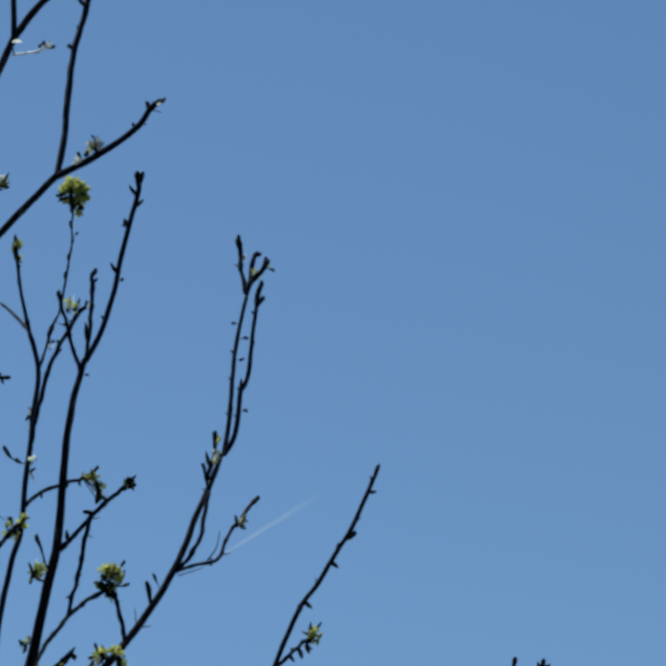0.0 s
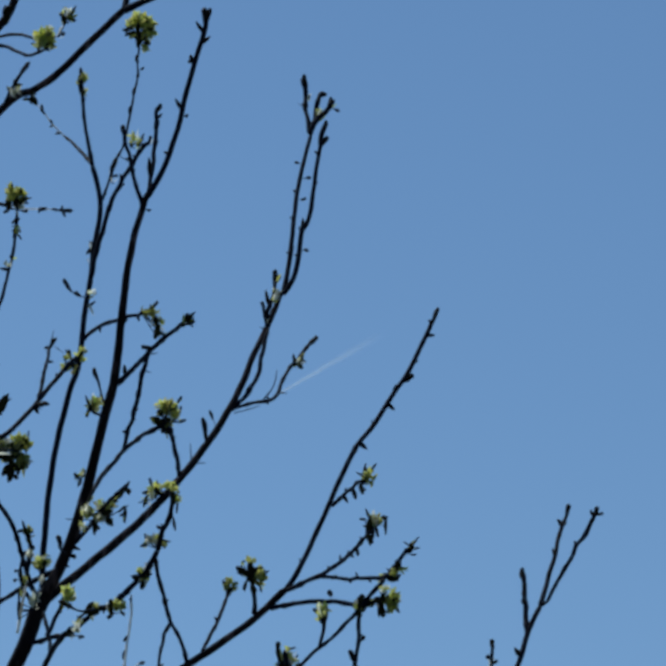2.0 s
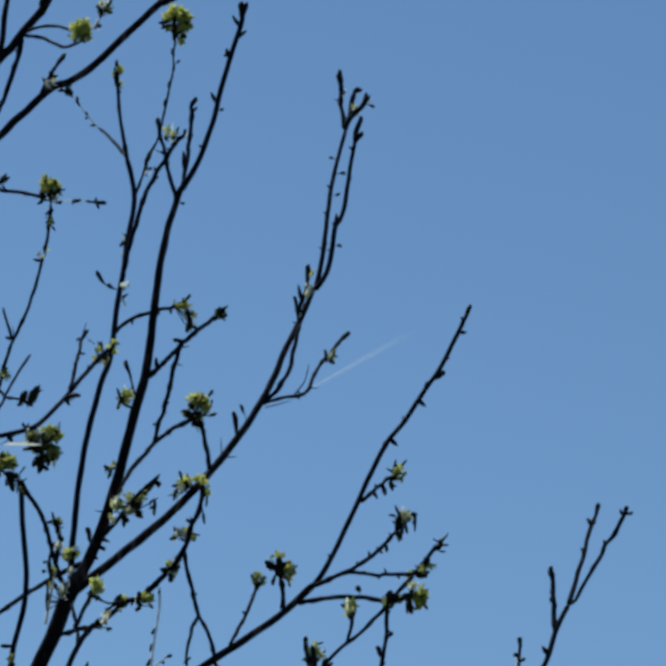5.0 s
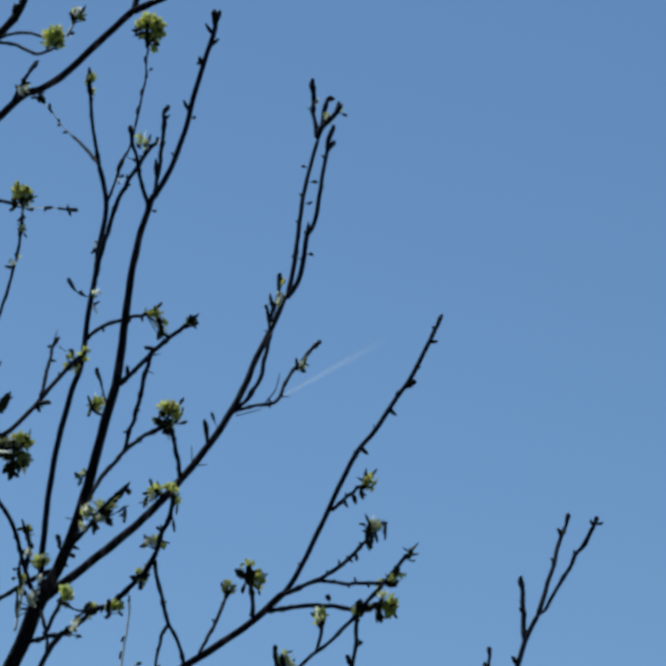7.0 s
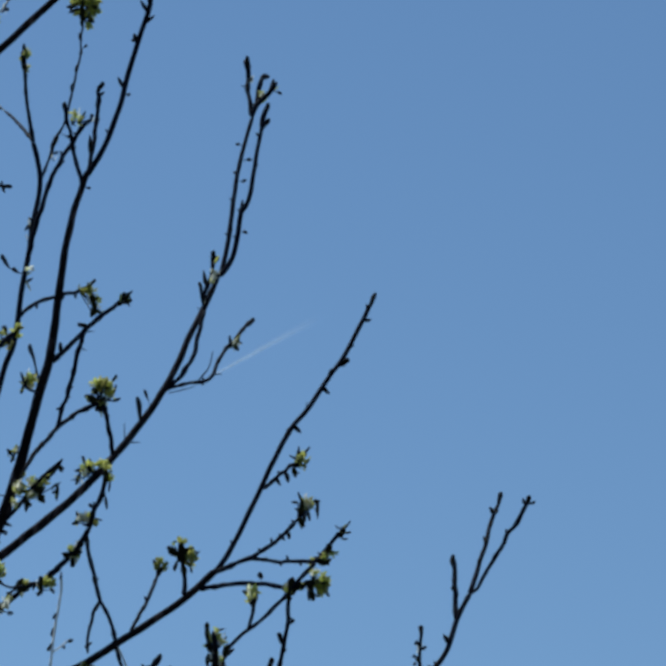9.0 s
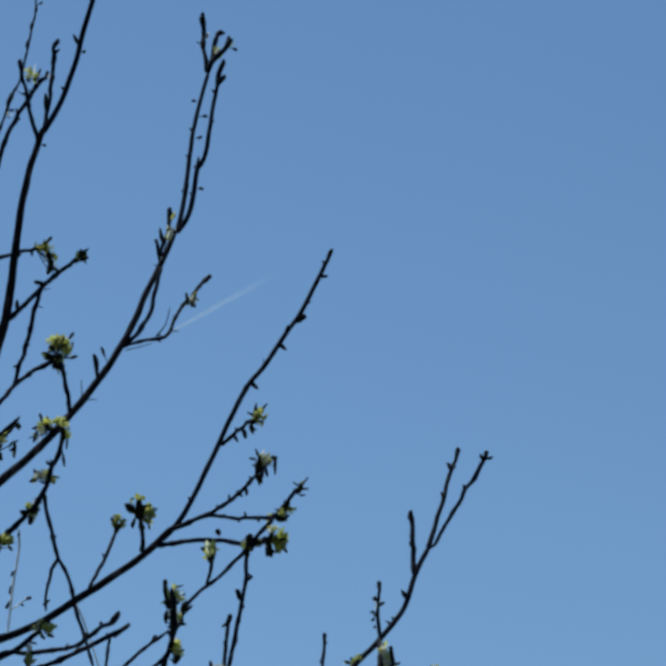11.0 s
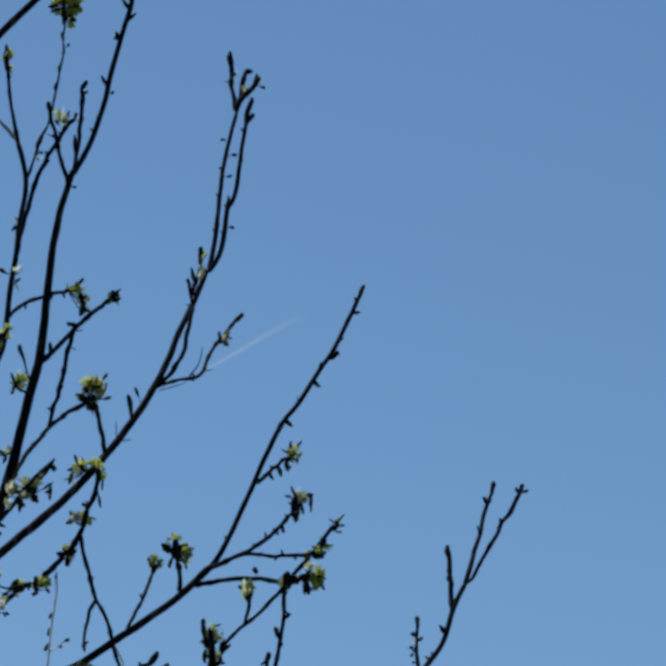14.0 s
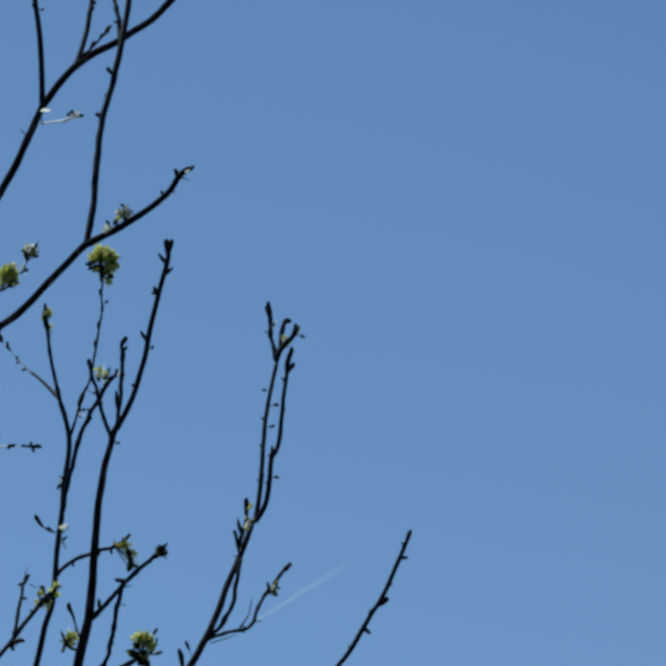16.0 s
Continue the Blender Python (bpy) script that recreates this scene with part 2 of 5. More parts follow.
def buds(ob, *rows):
    """Buds on a stem: share of its length, lean from it in degrees (+ clockwise as seen from the south), length in mm, kind."""
    host = PATHS[ob.name][1]
    for share, lean, mm, kind in rows:
        at, d = along(ob, share)
        d = Vector((d.x, 0, d.z)).normalized()
        way = Matrix.Rotation(radians(lean), 3, "Y") @ d
        way.y += BUD_RNG.uniform(-0.3, 0.3)
        wide = {"o": max(4.4, min(7.5, 0.40 * mm)), "c": max(5.2, min(8.6, 0.42 * mm)), "s": 6.0, "r": 8.6, "t": 2.6}[kind] * BUD_RNG.uniform(0.9, 1.12) / 1000
        bud = part("bud", BUD_RNG.choice(BUDS[kind]), host)
        turn = way.to_track_quat("Z", "X").to_matrix().to_4x4() @ Matrix.Rotation(BUD_RNG.uniform(0, 6.28), 4, "Z")
        bud.matrix_local = Matrix.Translation(at) @ turn @ Matrix.Diagonal((wide, wide, mm / 1000, 1))


# leaf shapes, one unit long and wide: young blades folded along the midrib, toothed and curled; and leaves still furled
LEAVES = {}
for key, mat in (("g", LEAF), ("p", PALE), ("d", SHADE_LEAF)):
    LEAVES[key] = []
    for v in range(6):
        verts, faces = [], []
        curl, fold, sway = (0.30, -0.22, 0.5, 0.1, -0.42, 0.2)[v], (0.3, 0.5, 0.15, 0.6, 0.4, 0.25)[v], (0.10, -0.12, 0.04, -0.05, 0.16, -0.1)[v]
        rows = 9
        if key == "d":
            ring = [Vector((sway * math.sin(3 * i / (rows - 1)), curl * 0.5 * (i / (rows - 1)) ** 2, i / (rows - 1))) for i in range(rows)]
            tube(ring, [0.5 * (0.25 + 0.75 * math.sin(math.pi * (0.1 + 0.82 * i / (rows - 1))) ** 0.7) for i in range(rows)], 8, verts, faces)
            for q in verts:
                k = 1 + 0.34 * noise.noise((q.x * 3.1 + v, q.y * 3.1, q.z * 4.3)) + 0.12 * math.cos(2 * math.atan2(q.y, q.x) + 5 * q.z + v)
                q.x, q.y = q.x * k, q.y * k * 0.8
        else:
            for i in range(rows):
                t = i / (rows - 1)
                w = 0.5 * math.sin(math.pi * (0.06 + 0.92 * t ** 0.85)) ** 0.75 * (1 + 0.16 * (-1) ** i) * (1 + 0.2 * noise.noise((t * 3, v, 1)))
                mid = Vector((sway * math.sin(3 * t), curl * t * t, t))
                verts += [mid + Vector((-w, fold * w, 0.03)), mid, mid + Vector((w, fold * w, 0.03))]
            for i in range(rows - 1):
                a = i * 3
                faces += [(a, a + 1, a + 4, a + 3), (a + 1, a + 2, a + 5, a + 4)]
        LEAVES[key].append((verts, faces, mesh_of("leaf", verts, faces, mat)))

LEAF_RNG = random.Random(23)
COUNT = [0]
TUFT_LABELS = {"g": "fresh yellow-green opening leaf cluster", "p": "young leaves with painted pale highlights", "d": "unfolding leaf bud with shade painted dark", "w": "single pale leaf lit by sun"}


def tuft(look_of, ob, share, *rows):
    """Young leaves on a stem, round the point at that share of its length: kind, place across and up from there in mm, turn in degrees, length and width in mm."""
    rng = LEAF_RNG
    foot, _ = along(ob, share)
    verts, faces, mats = [], [], []
    me = bpy.data.meshes.new("leafy_shoot")
    body = part("leafy_shoot", me, tree, TUFT_LABELS[look_of])

    def stalk(a, b):
        k = len(faces)
        tube([a, a.lerp(b, 0.5) + Vector((0, 0.0006, -0.0008)), b], [0.0013, 0.0010, 0.0008], 5, verts, faces)
        mats.extend([0] * (len(faces) - k))

    def leaf(kind, at, turn, long, wide, single):
        way = Vector((math.sin(radians(turn)), rng.uniform(-0.4, 0.4), math.cos(radians(turn)))).normalized()
        side = way.cross(Vector((0, 1, 0))).normalized()
        m = Matrix((side, way.cross(side), way)).transposed().to_4x4()
        if kind in "pw":
            face = sun_from - way * sun_from.dot(way)
            m = Matrix((face.cross(way).normalized(), face.normalized(), way)).transposed().to_4x4()
        m = Matrix.Translation(at) @ m @ Matrix.Rotation(0.0 if kind == "w" else rng.uniform(-0.7, 0.7), 4, "Z") @ Matrix.Diagonal((wide, wide, long, 1))
        key = "p" if kind == "w" else kind
        v, fc, blade = rng.choice(LEAVES[key])
        if single and COUNT[0] < 300:
            part("leaf", blade, body).matrix_local = m
            COUNT[0] += 1
        else:
            o = len(verts)
            verts.extend(m @ q for q in v)
            faces.extend(tuple(o + k for k in face) for face in fc)
            mats.extend([{"g": 1, "p": 2, "d": 3}[key]] * len(fc))

    low = None
    for kind, dx, dz, turn, long, wide in rows:
        at = foot + Vector((dx, {"d": rng.uniform(-6, 4), "w": -40.0}.get(kind, rng.uniform(-10, 3)), dz)) / 1000
        low = at if low is None else low
        if (at - foot).length > 0.006:
            stalk(foot if (at - foot).length < 0.024 or at is low else low, at)
        axis = Vector((math.sin(radians(turn)), 0, math.cos(radians(turn)))) * long / 1000
        across = Vector((axis.z, 0, -axis.x)).normalized() * wide / 1000
        long, wide = long / 1000, wide / 1000
        leaf(kind, at, turn, long, wide * (1.02 if kind == "d" else 0.9), True)
        if kind == "w" or wide < 0.0052:
            continue
        for i in range(4 if kind == "d" else 9 + int(long * wide / 0.000011)):
            run, off = rng.uniform(0.0, 0.7), rng.uniform(-0.42, 0.42)
            size = max(long * 0.6, wide) * rng.uniform(0.32, 0.66)
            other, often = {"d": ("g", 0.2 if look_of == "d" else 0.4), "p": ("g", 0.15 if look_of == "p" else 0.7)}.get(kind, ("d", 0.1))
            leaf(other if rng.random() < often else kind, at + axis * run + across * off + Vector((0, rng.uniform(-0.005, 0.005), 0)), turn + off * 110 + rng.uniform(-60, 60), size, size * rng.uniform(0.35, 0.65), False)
    for i in range(len(rows) // 3):
        kind, dx, dz, turn, long, wide = rng.choice(rows)
        if kind != "w":
            leaf(kind, foot + Vector((dx, rng.uniform(-13, 13), dz)) / 1000, turn + rng.uniform(-50, 50), 0.0006 * long, 0.00045 * wide, False)
    if not faces:
        stalk(foot, low)
    me.from_pydata([tuple(q) for q in verts], [], faces)
    for mt in (TWIG_BARK, LEAF, PALE, SHADE_LEAF):
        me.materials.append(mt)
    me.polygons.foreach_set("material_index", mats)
    me.polygons.foreach_set("use_smooth", [True] * len(me.polygons))
    me.update()



# trunk and the left stem
trunk = stem("trunk", tree, 0.105, 0.028, None, (-1.120, 7.620, -0.030), (-1.090, 7.600, 0.500), (-1.000, 7.570, 1.200), (-0.880, 7.530, 1.900), (-0.800, 7.520, 2.420))
left_stem = stem("limb", tree, 0.042, 0.014, None, (-0.880, 7.530, 1.880), (-0.980, 7.440, 2.400), (-1.010, 7.380, 3.030), (-1.000, 7.390, 3.660), (-0.985, 7.400, 3.930))

# main limb and its two arms
L1 = stem("limb", tree, 0.0154, 0.0131, None, (-0.800, 7.520, 2.395), (-0.700, 7.510, 2.980), (-0.645, 7.500, 3.259), (-0.617, 7.500, 3.390), (-0.598, 7.500, 3.448), (-0.581, 7.500, 3.497), (-0.563, 7.500, 3.559), (-0.551, 7.500, 3.588))
L2 = stem("limb", tree, 0.0103, 0.0052, None, (-0.560, 7.500, 3.569), (-0.528, 7.475, 3.628), (-0.506, 7.453, 3.681), (-0.485, 7.424, 3.756), (-0.464, 7.388, 3.847), (-0.447, 7.362, 3.912), (-0.439, 7.332, 3.989), (-0.432, 7.303, 4.067), (-0.420, 7.277, 4.131), (-0.405, 7.257, 4.183), (-0.398, 7.250, 4.199))
buds(L2, (0.111, 93, 14.8, "o"), (0.137, 88, 18.6, "c"), (0.157, 89, 19.8, "o"), (0.217, -96, 20.7, "t"), (0.279, -55, 7.2, "o"), (0.645, 5, 10.0, "o"), (0.957, 88, 14.4, "s"), (0.991, 16, 9.7, "o"))
L2b = stem("branch", tree, 0.0048, 0.0042, None, (-0.400, 7.253, 4.191), (-0.377, 7.237, 4.232), (-0.359, 7.219, 4.280), (-0.349, 7.205, 4.319), (-0.337, 7.186, 4.371), (-0.320, 7.165, 4.429), (-0.312, 7.153, 4.461))
buds(L2b, (0.251, -75, 10.5, "o"), (0.462, 60, 12.6, "s"), (0.498, -43, 23.3, "o"), (0.618, -12, 7.9, "o"), (0.754, -40, 18.1, "o"), (0.777, -117, 13.3, "s"), (0.862, 27, 22.0, "o"), (0.926, -51, 24.1, "o"), (0.966, -22, 31.4, "c"), (0.966, 1, 30.5, "c"), (0.986, -19, 24.4, "c"), (0.994, -3, 12.5, "o"))
L3 = stem("limb", tree, 0.0080, 0.0051, None, (-0.560, 7.500, 3.569), (-0.497, 7.541, 3.640), (-0.415, 7.593, 3.734), (-0.351, 7.638, 3.823), (-0.295, 7.682, 3.921), (-0.259, 7.717, 4.005), (-0.236, 7.747, 4.080), (-0.213, 7.773, 4.147), (-0.192, 7.800, 4.217))
buds(L3, (0.496, -37, 36.0, "t"), (0.500, 52, 24.5, "t"), (0.560, -40, 45.7, "c"), (0.604, -50, 35.7, "s"), (0.645, 43, 8.9, "o"), (0.895, -91, 11.5, "t"))
L3a = stem("branch", tree, 0.0048, 0.0035, None, (-0.189, 7.800, 4.215), (-0.181, 7.818, 4.274), (-0.178, 7.833, 4.324), (-0.175, 7.852, 4.386), (-0.170, 7.868, 4.441), (-0.162, 7.884, 4.494), (-0.152, 7.900, 4.548))
buds(L3a, (0.122, -22, 7.9, "o"), (0.248, -81, 8.6, "o"), (0.263, 32, 10.0, "o"), (0.331, -4, 7.8, "o"), (0.424, 13, 10.7, "o"), (0.448, -39, 11.3, "o"), (0.580, 70, 18.1, "s"), (0.620, -47, 11.7, "o"), (0.717, 79, 19.6, "s"), (0.804, -81, 16.5, "s"))
L3a1 = stem("branch", tree, 0.0048, 0.0045, None, (-0.154, 7.899, 4.547), (-0.147, 7.888, 4.562), (-0.138, 7.880, 4.571), (-0.129, 7.872, 4.578), (-0.121, 7.865, 4.587), (-0.116, 7.859, 4.596))
buds(L3a1, (0.222, -58, 9.3, "o"), (0.344, -15, 22.9, "c"), (0.750, -22, 23.4, "c"), (0.794, -7, 21.7, "o"), (0.847, 76, 18.9, "s"))
L3a2 = stem("twig", L3a, 0.0040, 0.0035, None, (-0.155, 7.902, 4.552), (-0.159, 7.912, 4.576), (-0.163, 7.922, 4.597), (-0.165, 7.930, 4.614), (-0.165, 7.939, 4.635), (-0.167, 7.947, 4.655))
buds(L3a2, (0.441, 0, 22.7, "c"), (0.550, -50, 16.1, "t"), (0.592, -34, 9.0, "o"), (0.768, 72, 8.7, "s"))
L3a3 = stem("twig", L3a, 0.0040, 0.0045, None, (-0.149, 7.900, 4.559), (-0.145, 7.905, 4.583), (-0.144, 7.914, 4.604), (-0.141, 7.923, 4.626), (-0.136, 7.927, 4.635), (-0.129, 7.930, 4.635))
buds(L3a3, (0.488, -43, 6.8, "o"), (0.810, 50, 14.7, "c"))
L3a2t = stem("twig", L3a, 0.0045, 0.0051, None, (-0.165, 7.938, 4.637), (-0.167, 7.938, 4.653), (-0.170, 7.938, 4.670))
buds(L3a2t, (0.193, -1, 31.0, "c"), (0.677, -24, 11.6, "o"), (0.729, 25, 11.1, "o"))
L3b = stem("branch", tree, 0.0048, 0.0035, None, (-0.189, 7.800, 4.215), (-0.180, 7.795, 4.226), (-0.171, 7.789, 4.242), (-0.166, 7.781, 4.261), (-0.163, 7.773, 4.282), (-0.162, 7.767, 4.299), (-0.160, 7.761, 4.318), (-0.154, 7.757, 4.326), (-0.149, 7.753, 4.337), (-0.145, 7.746, 4.355), (-0.143, 7.738, 4.375), (-0.140, 7.732, 4.393), (-0.138, 7.723, 4.417), (-0.135, 7.715, 4.437), (-0.132, 7.709, 4.456), (-0.131, 7.704, 4.467))
buds(L3b, (0.165, 13, 7.6, "o"), (0.251, -67, 9.2, "o"), (0.294, 82, 15.7, "s"), (0.405, -8, 26.4, "o"), (0.410, -45, 10.9, "o"), (0.714, 46, 8.1, "o"), (0.898, -52, 11.0, "o"), (0.940, 25, 24.8, "c"))
L3bt = stem("branch", tree, 0.0051, 0.0045, None, (-0.131, 7.711, 4.459), (-0.131, 7.711, 4.475), (-0.127, 7.711, 4.489), (-0.123, 7.711, 4.498))
buds(L3bt, (0.504, 6, 23.7, "c"))
L3c = stem("twig", L3, 0.0040, 0.0035, None, (-0.262, 7.709, 3.983), (-0.245, 7.715, 4.001), (-0.225, 7.727, 4.044), (-0.219, 7.738, 4.089), (-0.211, 7.749, 4.133))
L3d = stem("twig", L3, 0.0035, 0.0027, None, (-0.213, 7.773, 4.147), (-0.214, 7.759, 4.165), (-0.205, 7.742, 4.187), (-0.201, 7.723, 4.212))
buds(L3d, (0.441, -37, 35.0, "o"), (0.495, -9, 14.3, "o"), (0.771, -7, 40.5, "c"), (0.914, 11, 20.7, "c"))
L3e = stem("twig", L3, 0.0031, 0.0027, None, (-0.213, 7.771, 4.142), (-0.217, 7.743, 4.156), (-0.221, 7.721, 4.166))
buds(L3e, (0.789, 7, 16.4, "c"))
L3f = stem("twig", L3, 0.0031, 0.0031, None, (-0.266, 7.706, 3.976), (-0.253, 7.717, 3.984), (-0.228, 7.737, 3.998), (-0.206, 7.754, 4.007), (-0.191, 7.769, 4.024), (-0.186, 7.785, 4.049), (-0.179, 7.800, 4.072), (-0.170, 7.813, 4.092), (-0.160, 7.822, 4.103), (-0.152, 7.834, 4.121), (-0.143, 7.846, 4.139), (-0.131, 7.856, 4.156))
buds(L3f, (0.144, -138, 5.9, "o"), (0.180, 16, 12.8, "c"), (0.273, 76, 7.2, "o"), (0.302, -86, 9.9, "o"), (0.399, 68, 15.9, "t"), (0.602, 21, 6.3, "o"), (0.862, 23, 10.7, "o"), (0.920, 10, 23.1, "c"))
L3f2 = stem("twig", L3, 0.0010, 0.0007, None, (-0.262, 7.708, 3.969), (-0.242, 7.723, 3.980), (-0.220, 7.742, 3.994))
L3f1 = stem("twig", L3, 0.0014, 0.0008, None, (-0.214, 7.749, 4.008), (-0.199, 7.763, 4.036), (-0.194, 7.779, 4.071))
L3g = stem("twig", L3, 0.0040, 0.0035, None, (-0.348, 7.642, 3.837), (-0.351, 7.615, 3.858), (-0.359, 7.584, 3.882), (-0.365, 7.562, 3.898))

# double stem
L4 = stem("branch", tree, 0.0055, 0.0045, None, (-0.551, 7.500, 3.584), (-0.558, 7.507, 3.629), (-0.557, 7.522, 3.727), (-0.553, 7.535, 3.811), (-0.542, 7.548, 3.896), (-0.530, 7.558, 3.960), (-0.520, 7.564, 3.997), (-0.517, 7.572, 4.053), (-0.514, 7.580, 4.109), (-0.509, 7.589, 4.165), (-0.505, 7.598, 4.225), (-0.499, 7.608, 4.297), (-0.507, 7.615, 4.342), (-0.518, 7.620, 4.378))
buds(L4, (0.711, 36, 8.6, "o"), (0.804, -139, 20.5, "o"), (0.806, -60, 12.5, "o"))
L4a = stem("twig", L4, 0.0035, 0.0022, None, (-0.518, 7.621, 4.378), (-0.526, 7.638, 4.392), (-0.544, 7.672, 4.422), (-0.561, 7.703, 4.448), (-0.577, 7.730, 4.469))
# outer end of L4a, its sunlit white painted as bark colour
L4a2 = stem("twig", L4, 0.0013, 0.0011, SUNLIT_TWIG, (-0.577, 7.730, 4.469), (-0.589, 7.730, 4.481), (-0.602, 7.730, 4.495), (-0.616, 7.730, 4.515), (-0.627, 7.730, 4.527))
buds(L4a2, (0.112, -59, 9.8, "o"), (0.358, -87, 7.3, "o"), (0.395, 19, 8.0, "o"), (0.679, -9, 13.5, "o"), (0.786, 27, 11.2, "o"))
L4b = stem("twig", L4, 0.0035, 0.0027, None, (-0.517, 7.620, 4.377), (-0.525, 7.593, 4.409), (-0.532, 7.564, 4.444), (-0.534, 7.539, 4.473), (-0.536, 7.520, 4.497))
buds(L4b, (0.181, 23, 8.0, "o"), (0.403, 13, 9.9, "o"), (0.708, 24, 10.2, "o"))
L4c = stem("twig", L4, 0.0045, 0.0035, None, (-0.509, 7.588, 4.161), (-0.499, 7.569, 4.204), (-0.487, 7.550, 4.247), (-0.475, 7.534, 4.284), (-0.464, 7.525, 4.303), (-0.459, 7.519, 4.317), (-0.446, 7.510, 4.333), (-0.439, 7.504, 4.345), (-0.431, 7.498, 4.358), (-0.422, 7.492, 4.367), (-0.413, 7.488, 4.372))
buds(L4c, (0.230, 19, 7.4, "o"), (0.645, 42, 8.8, "o"), (0.682, -43, 11.4, "o"), (0.850, -62, 8.0, "o"), (0.986, -44, 12.7, "c"))
L4d = stem("twig", L4, 0.0023, 0.0015, None, (-0.496, 7.611, 4.311), (-0.493, 7.616, 4.328), (-0.487, 7.623, 4.352), (-0.484, 7.630, 4.373), (-0.479, 7.636, 4.394), (-0.470, 7.643, 4.414), (-0.465, 7.650, 4.438), (-0.462, 7.659, 4.467), (-0.458, 7.667, 4.497), (-0.455, 7.678, 4.533), (-0.451, 7.688, 4.567), (-0.453, 7.696, 4.595), (-0.452, 7.703, 4.618), (-0.451, 7.710, 4.646))
buds(L4d, (0.014, 13, 12.4, "o"), (0.134, 62, 14.2, "s"), (0.163, 5, 31.6, "c"), (0.528, -5, 18.3, "o"), (0.646, 1, 17.4, "o"), (0.753, 9, 12.5, "o"), (0.794, 58, 13.1, "s"), (0.846, -6, 16.0, "o"))
L4e = stem("twig", L4, 0.0035, 0.0031, None, (-0.513, 7.572, 4.049), (-0.501, 7.586, 4.069), (-0.478, 7.606, 4.090), (-0.457, 7.622, 4.102), (-0.447, 7.630, 4.111), (-0.429, 7.643, 4.117), (-0.422, 7.650, 4.125), (-0.414, 7.656, 4.128), (-0.406, 7.665, 4.140), (-0.398, 7.672, 4.150))
buds(L4e, (0.250, 128, 11.5, "o"), (0.360, -27, 6.1, "o"), (0.479, 166, 5.8, "o"), (0.582, 133, 11.6, "o"), (0.703, 113, 10.5, "o"), (0.918, 9, 13.5, "c"))
L4f = stem("twig", L4, 0.0011, 0.0010, None, (-0.517, 7.582, 4.126), (-0.528, 7.558, 4.121), (-0.541, 7.524, 4.122), (-0.547, 7.502, 4.124))
buds(L4f, (0.157, 67, 12.6, "c"), (0.571, 44, 24.1, "c"), (0.698, 45, 7.4, "o"))
L2c = stem("twig", L2, 0.0038, 0.0033, None, (-0.399, 7.250, 4.199), (-0.397, 7.260, 4.226), (-0.395, 7.271, 4.255), (-0.394, 7.285, 4.294), (-0.394, 7.296, 4.324), (-0.394, 7.304, 4.345), (-0.396, 7.308, 4.357), (-0.390, 7.310, 4.371))
buds(L2c, (0.167, -14, 33.7, "o"), (0.540, 25, 10.2, "o"), (0.698, -21, 12.8, "o"), (0.841, 40, 13.3, "o"), (0.901, 22, 19.9, "c"))
L2d = stem("twig", L2, 0.0038, 0.0029, None, (-0.408, 7.259, 4.179), (-0.417, 7.249, 4.199), (-0.424, 7.237, 4.223), (-0.428, 7.228, 4.240), (-0.433, 7.221, 4.254), (-0.439, 7.213, 4.270), (-0.441, 7.210, 4.295))
buds(L2d, (0.421, 49, 6.6, "o"), (0.544, -45, 23.2, "t"), (0.596, -93, 8.3, "o"), (0.783, 7, 32.6, "c"))
L2e = stem("twig", L2, 0.0042, 0.0033, None, (-0.441, 7.364, 3.907), (-0.417, 7.322, 3.918), (-0.388, 7.272, 3.932), (-0.362, 7.227, 3.944), (-0.335, 7.184, 3.951), (-0.324, 7.168, 3.954))
buds(L2e, (0.114, -73, 19.8, "o"), (0.480, -173, 7.7, "o"), (0.533, -155, 19.4, "c"), (0.944, -44, 18.1, "c"), (0.970, 3, 14.0, "c"), (1.000, -37, 18.0, "t"))
L2f = stem("twig", L2, 0.0038, 0.0033, None, (-0.387, 7.264, 3.935), (-0.398, 7.289, 3.902), (-0.407, 7.320, 3.861), (-0.420, 7.349, 3.823), (-0.428, 7.364, 3.797))
buds(L2f, (0.048, -120, 16.2, "t"), (0.204, -94, 13.2, "t"), (0.473, 119, 4.5, "o"), (0.622, -147, 9.5, "o"), (0.711, -139, 6.7, "o"), (0.823, 65, 9.6, "o"))
L2g = stem("twig", L2, 0.0038, 0.0038, None, (-0.484, 7.431, 3.733), (-0.464, 7.471, 3.786), (-0.446, 7.498, 3.818), (-0.431, 7.522, 3.848), (-0.405, 7.552, 3.879), (-0.377, 7.581, 3.904))
L2h = stem("twig", L2, 0.0018, 0.0015, None, (-0.457, 7.381, 3.863), (-0.466, 7.333, 3.883), (-0.472, 7.295, 3.900), (-0.475, 7.281, 3.905))
buds(L2h, (0.355, -15, 7.9, "o"), (0.651, 0, 33.3, "c"))
L2i = stem("twig", L2, 0.0025, 0.0021, None, (-0.458, 7.384, 3.856), (-0.479, 7.345, 3.854), (-0.488, 7.304, 3.866))

# small shoots about the fork
L8 = stem("twig", L2, 0.0040, 0.0040, None, (-0.534, 7.477, 3.623), (-0.568, 7.520, 3.617), (-0.590, 7.548, 3.612), (-0.643, 7.617, 3.597), (-0.681, 7.669, 3.583), (-0.727, 7.727, 3.571))
L10 = stem("twig", L1, 0.0040, 0.0035, None, (-0.556, 7.500, 3.562), (-0.568, 7.447, 3.583), (-0.580, 7.386, 3.608), (-0.591, 7.305, 3.642), (-0.613, 7.235, 3.663), (-0.623, 7.200, 3.675))
buds(L10, (0.289, -25, 8.1, "o"), (0.406, -149, 24.1, "t"), (0.557, -58, 7.1, "o"))
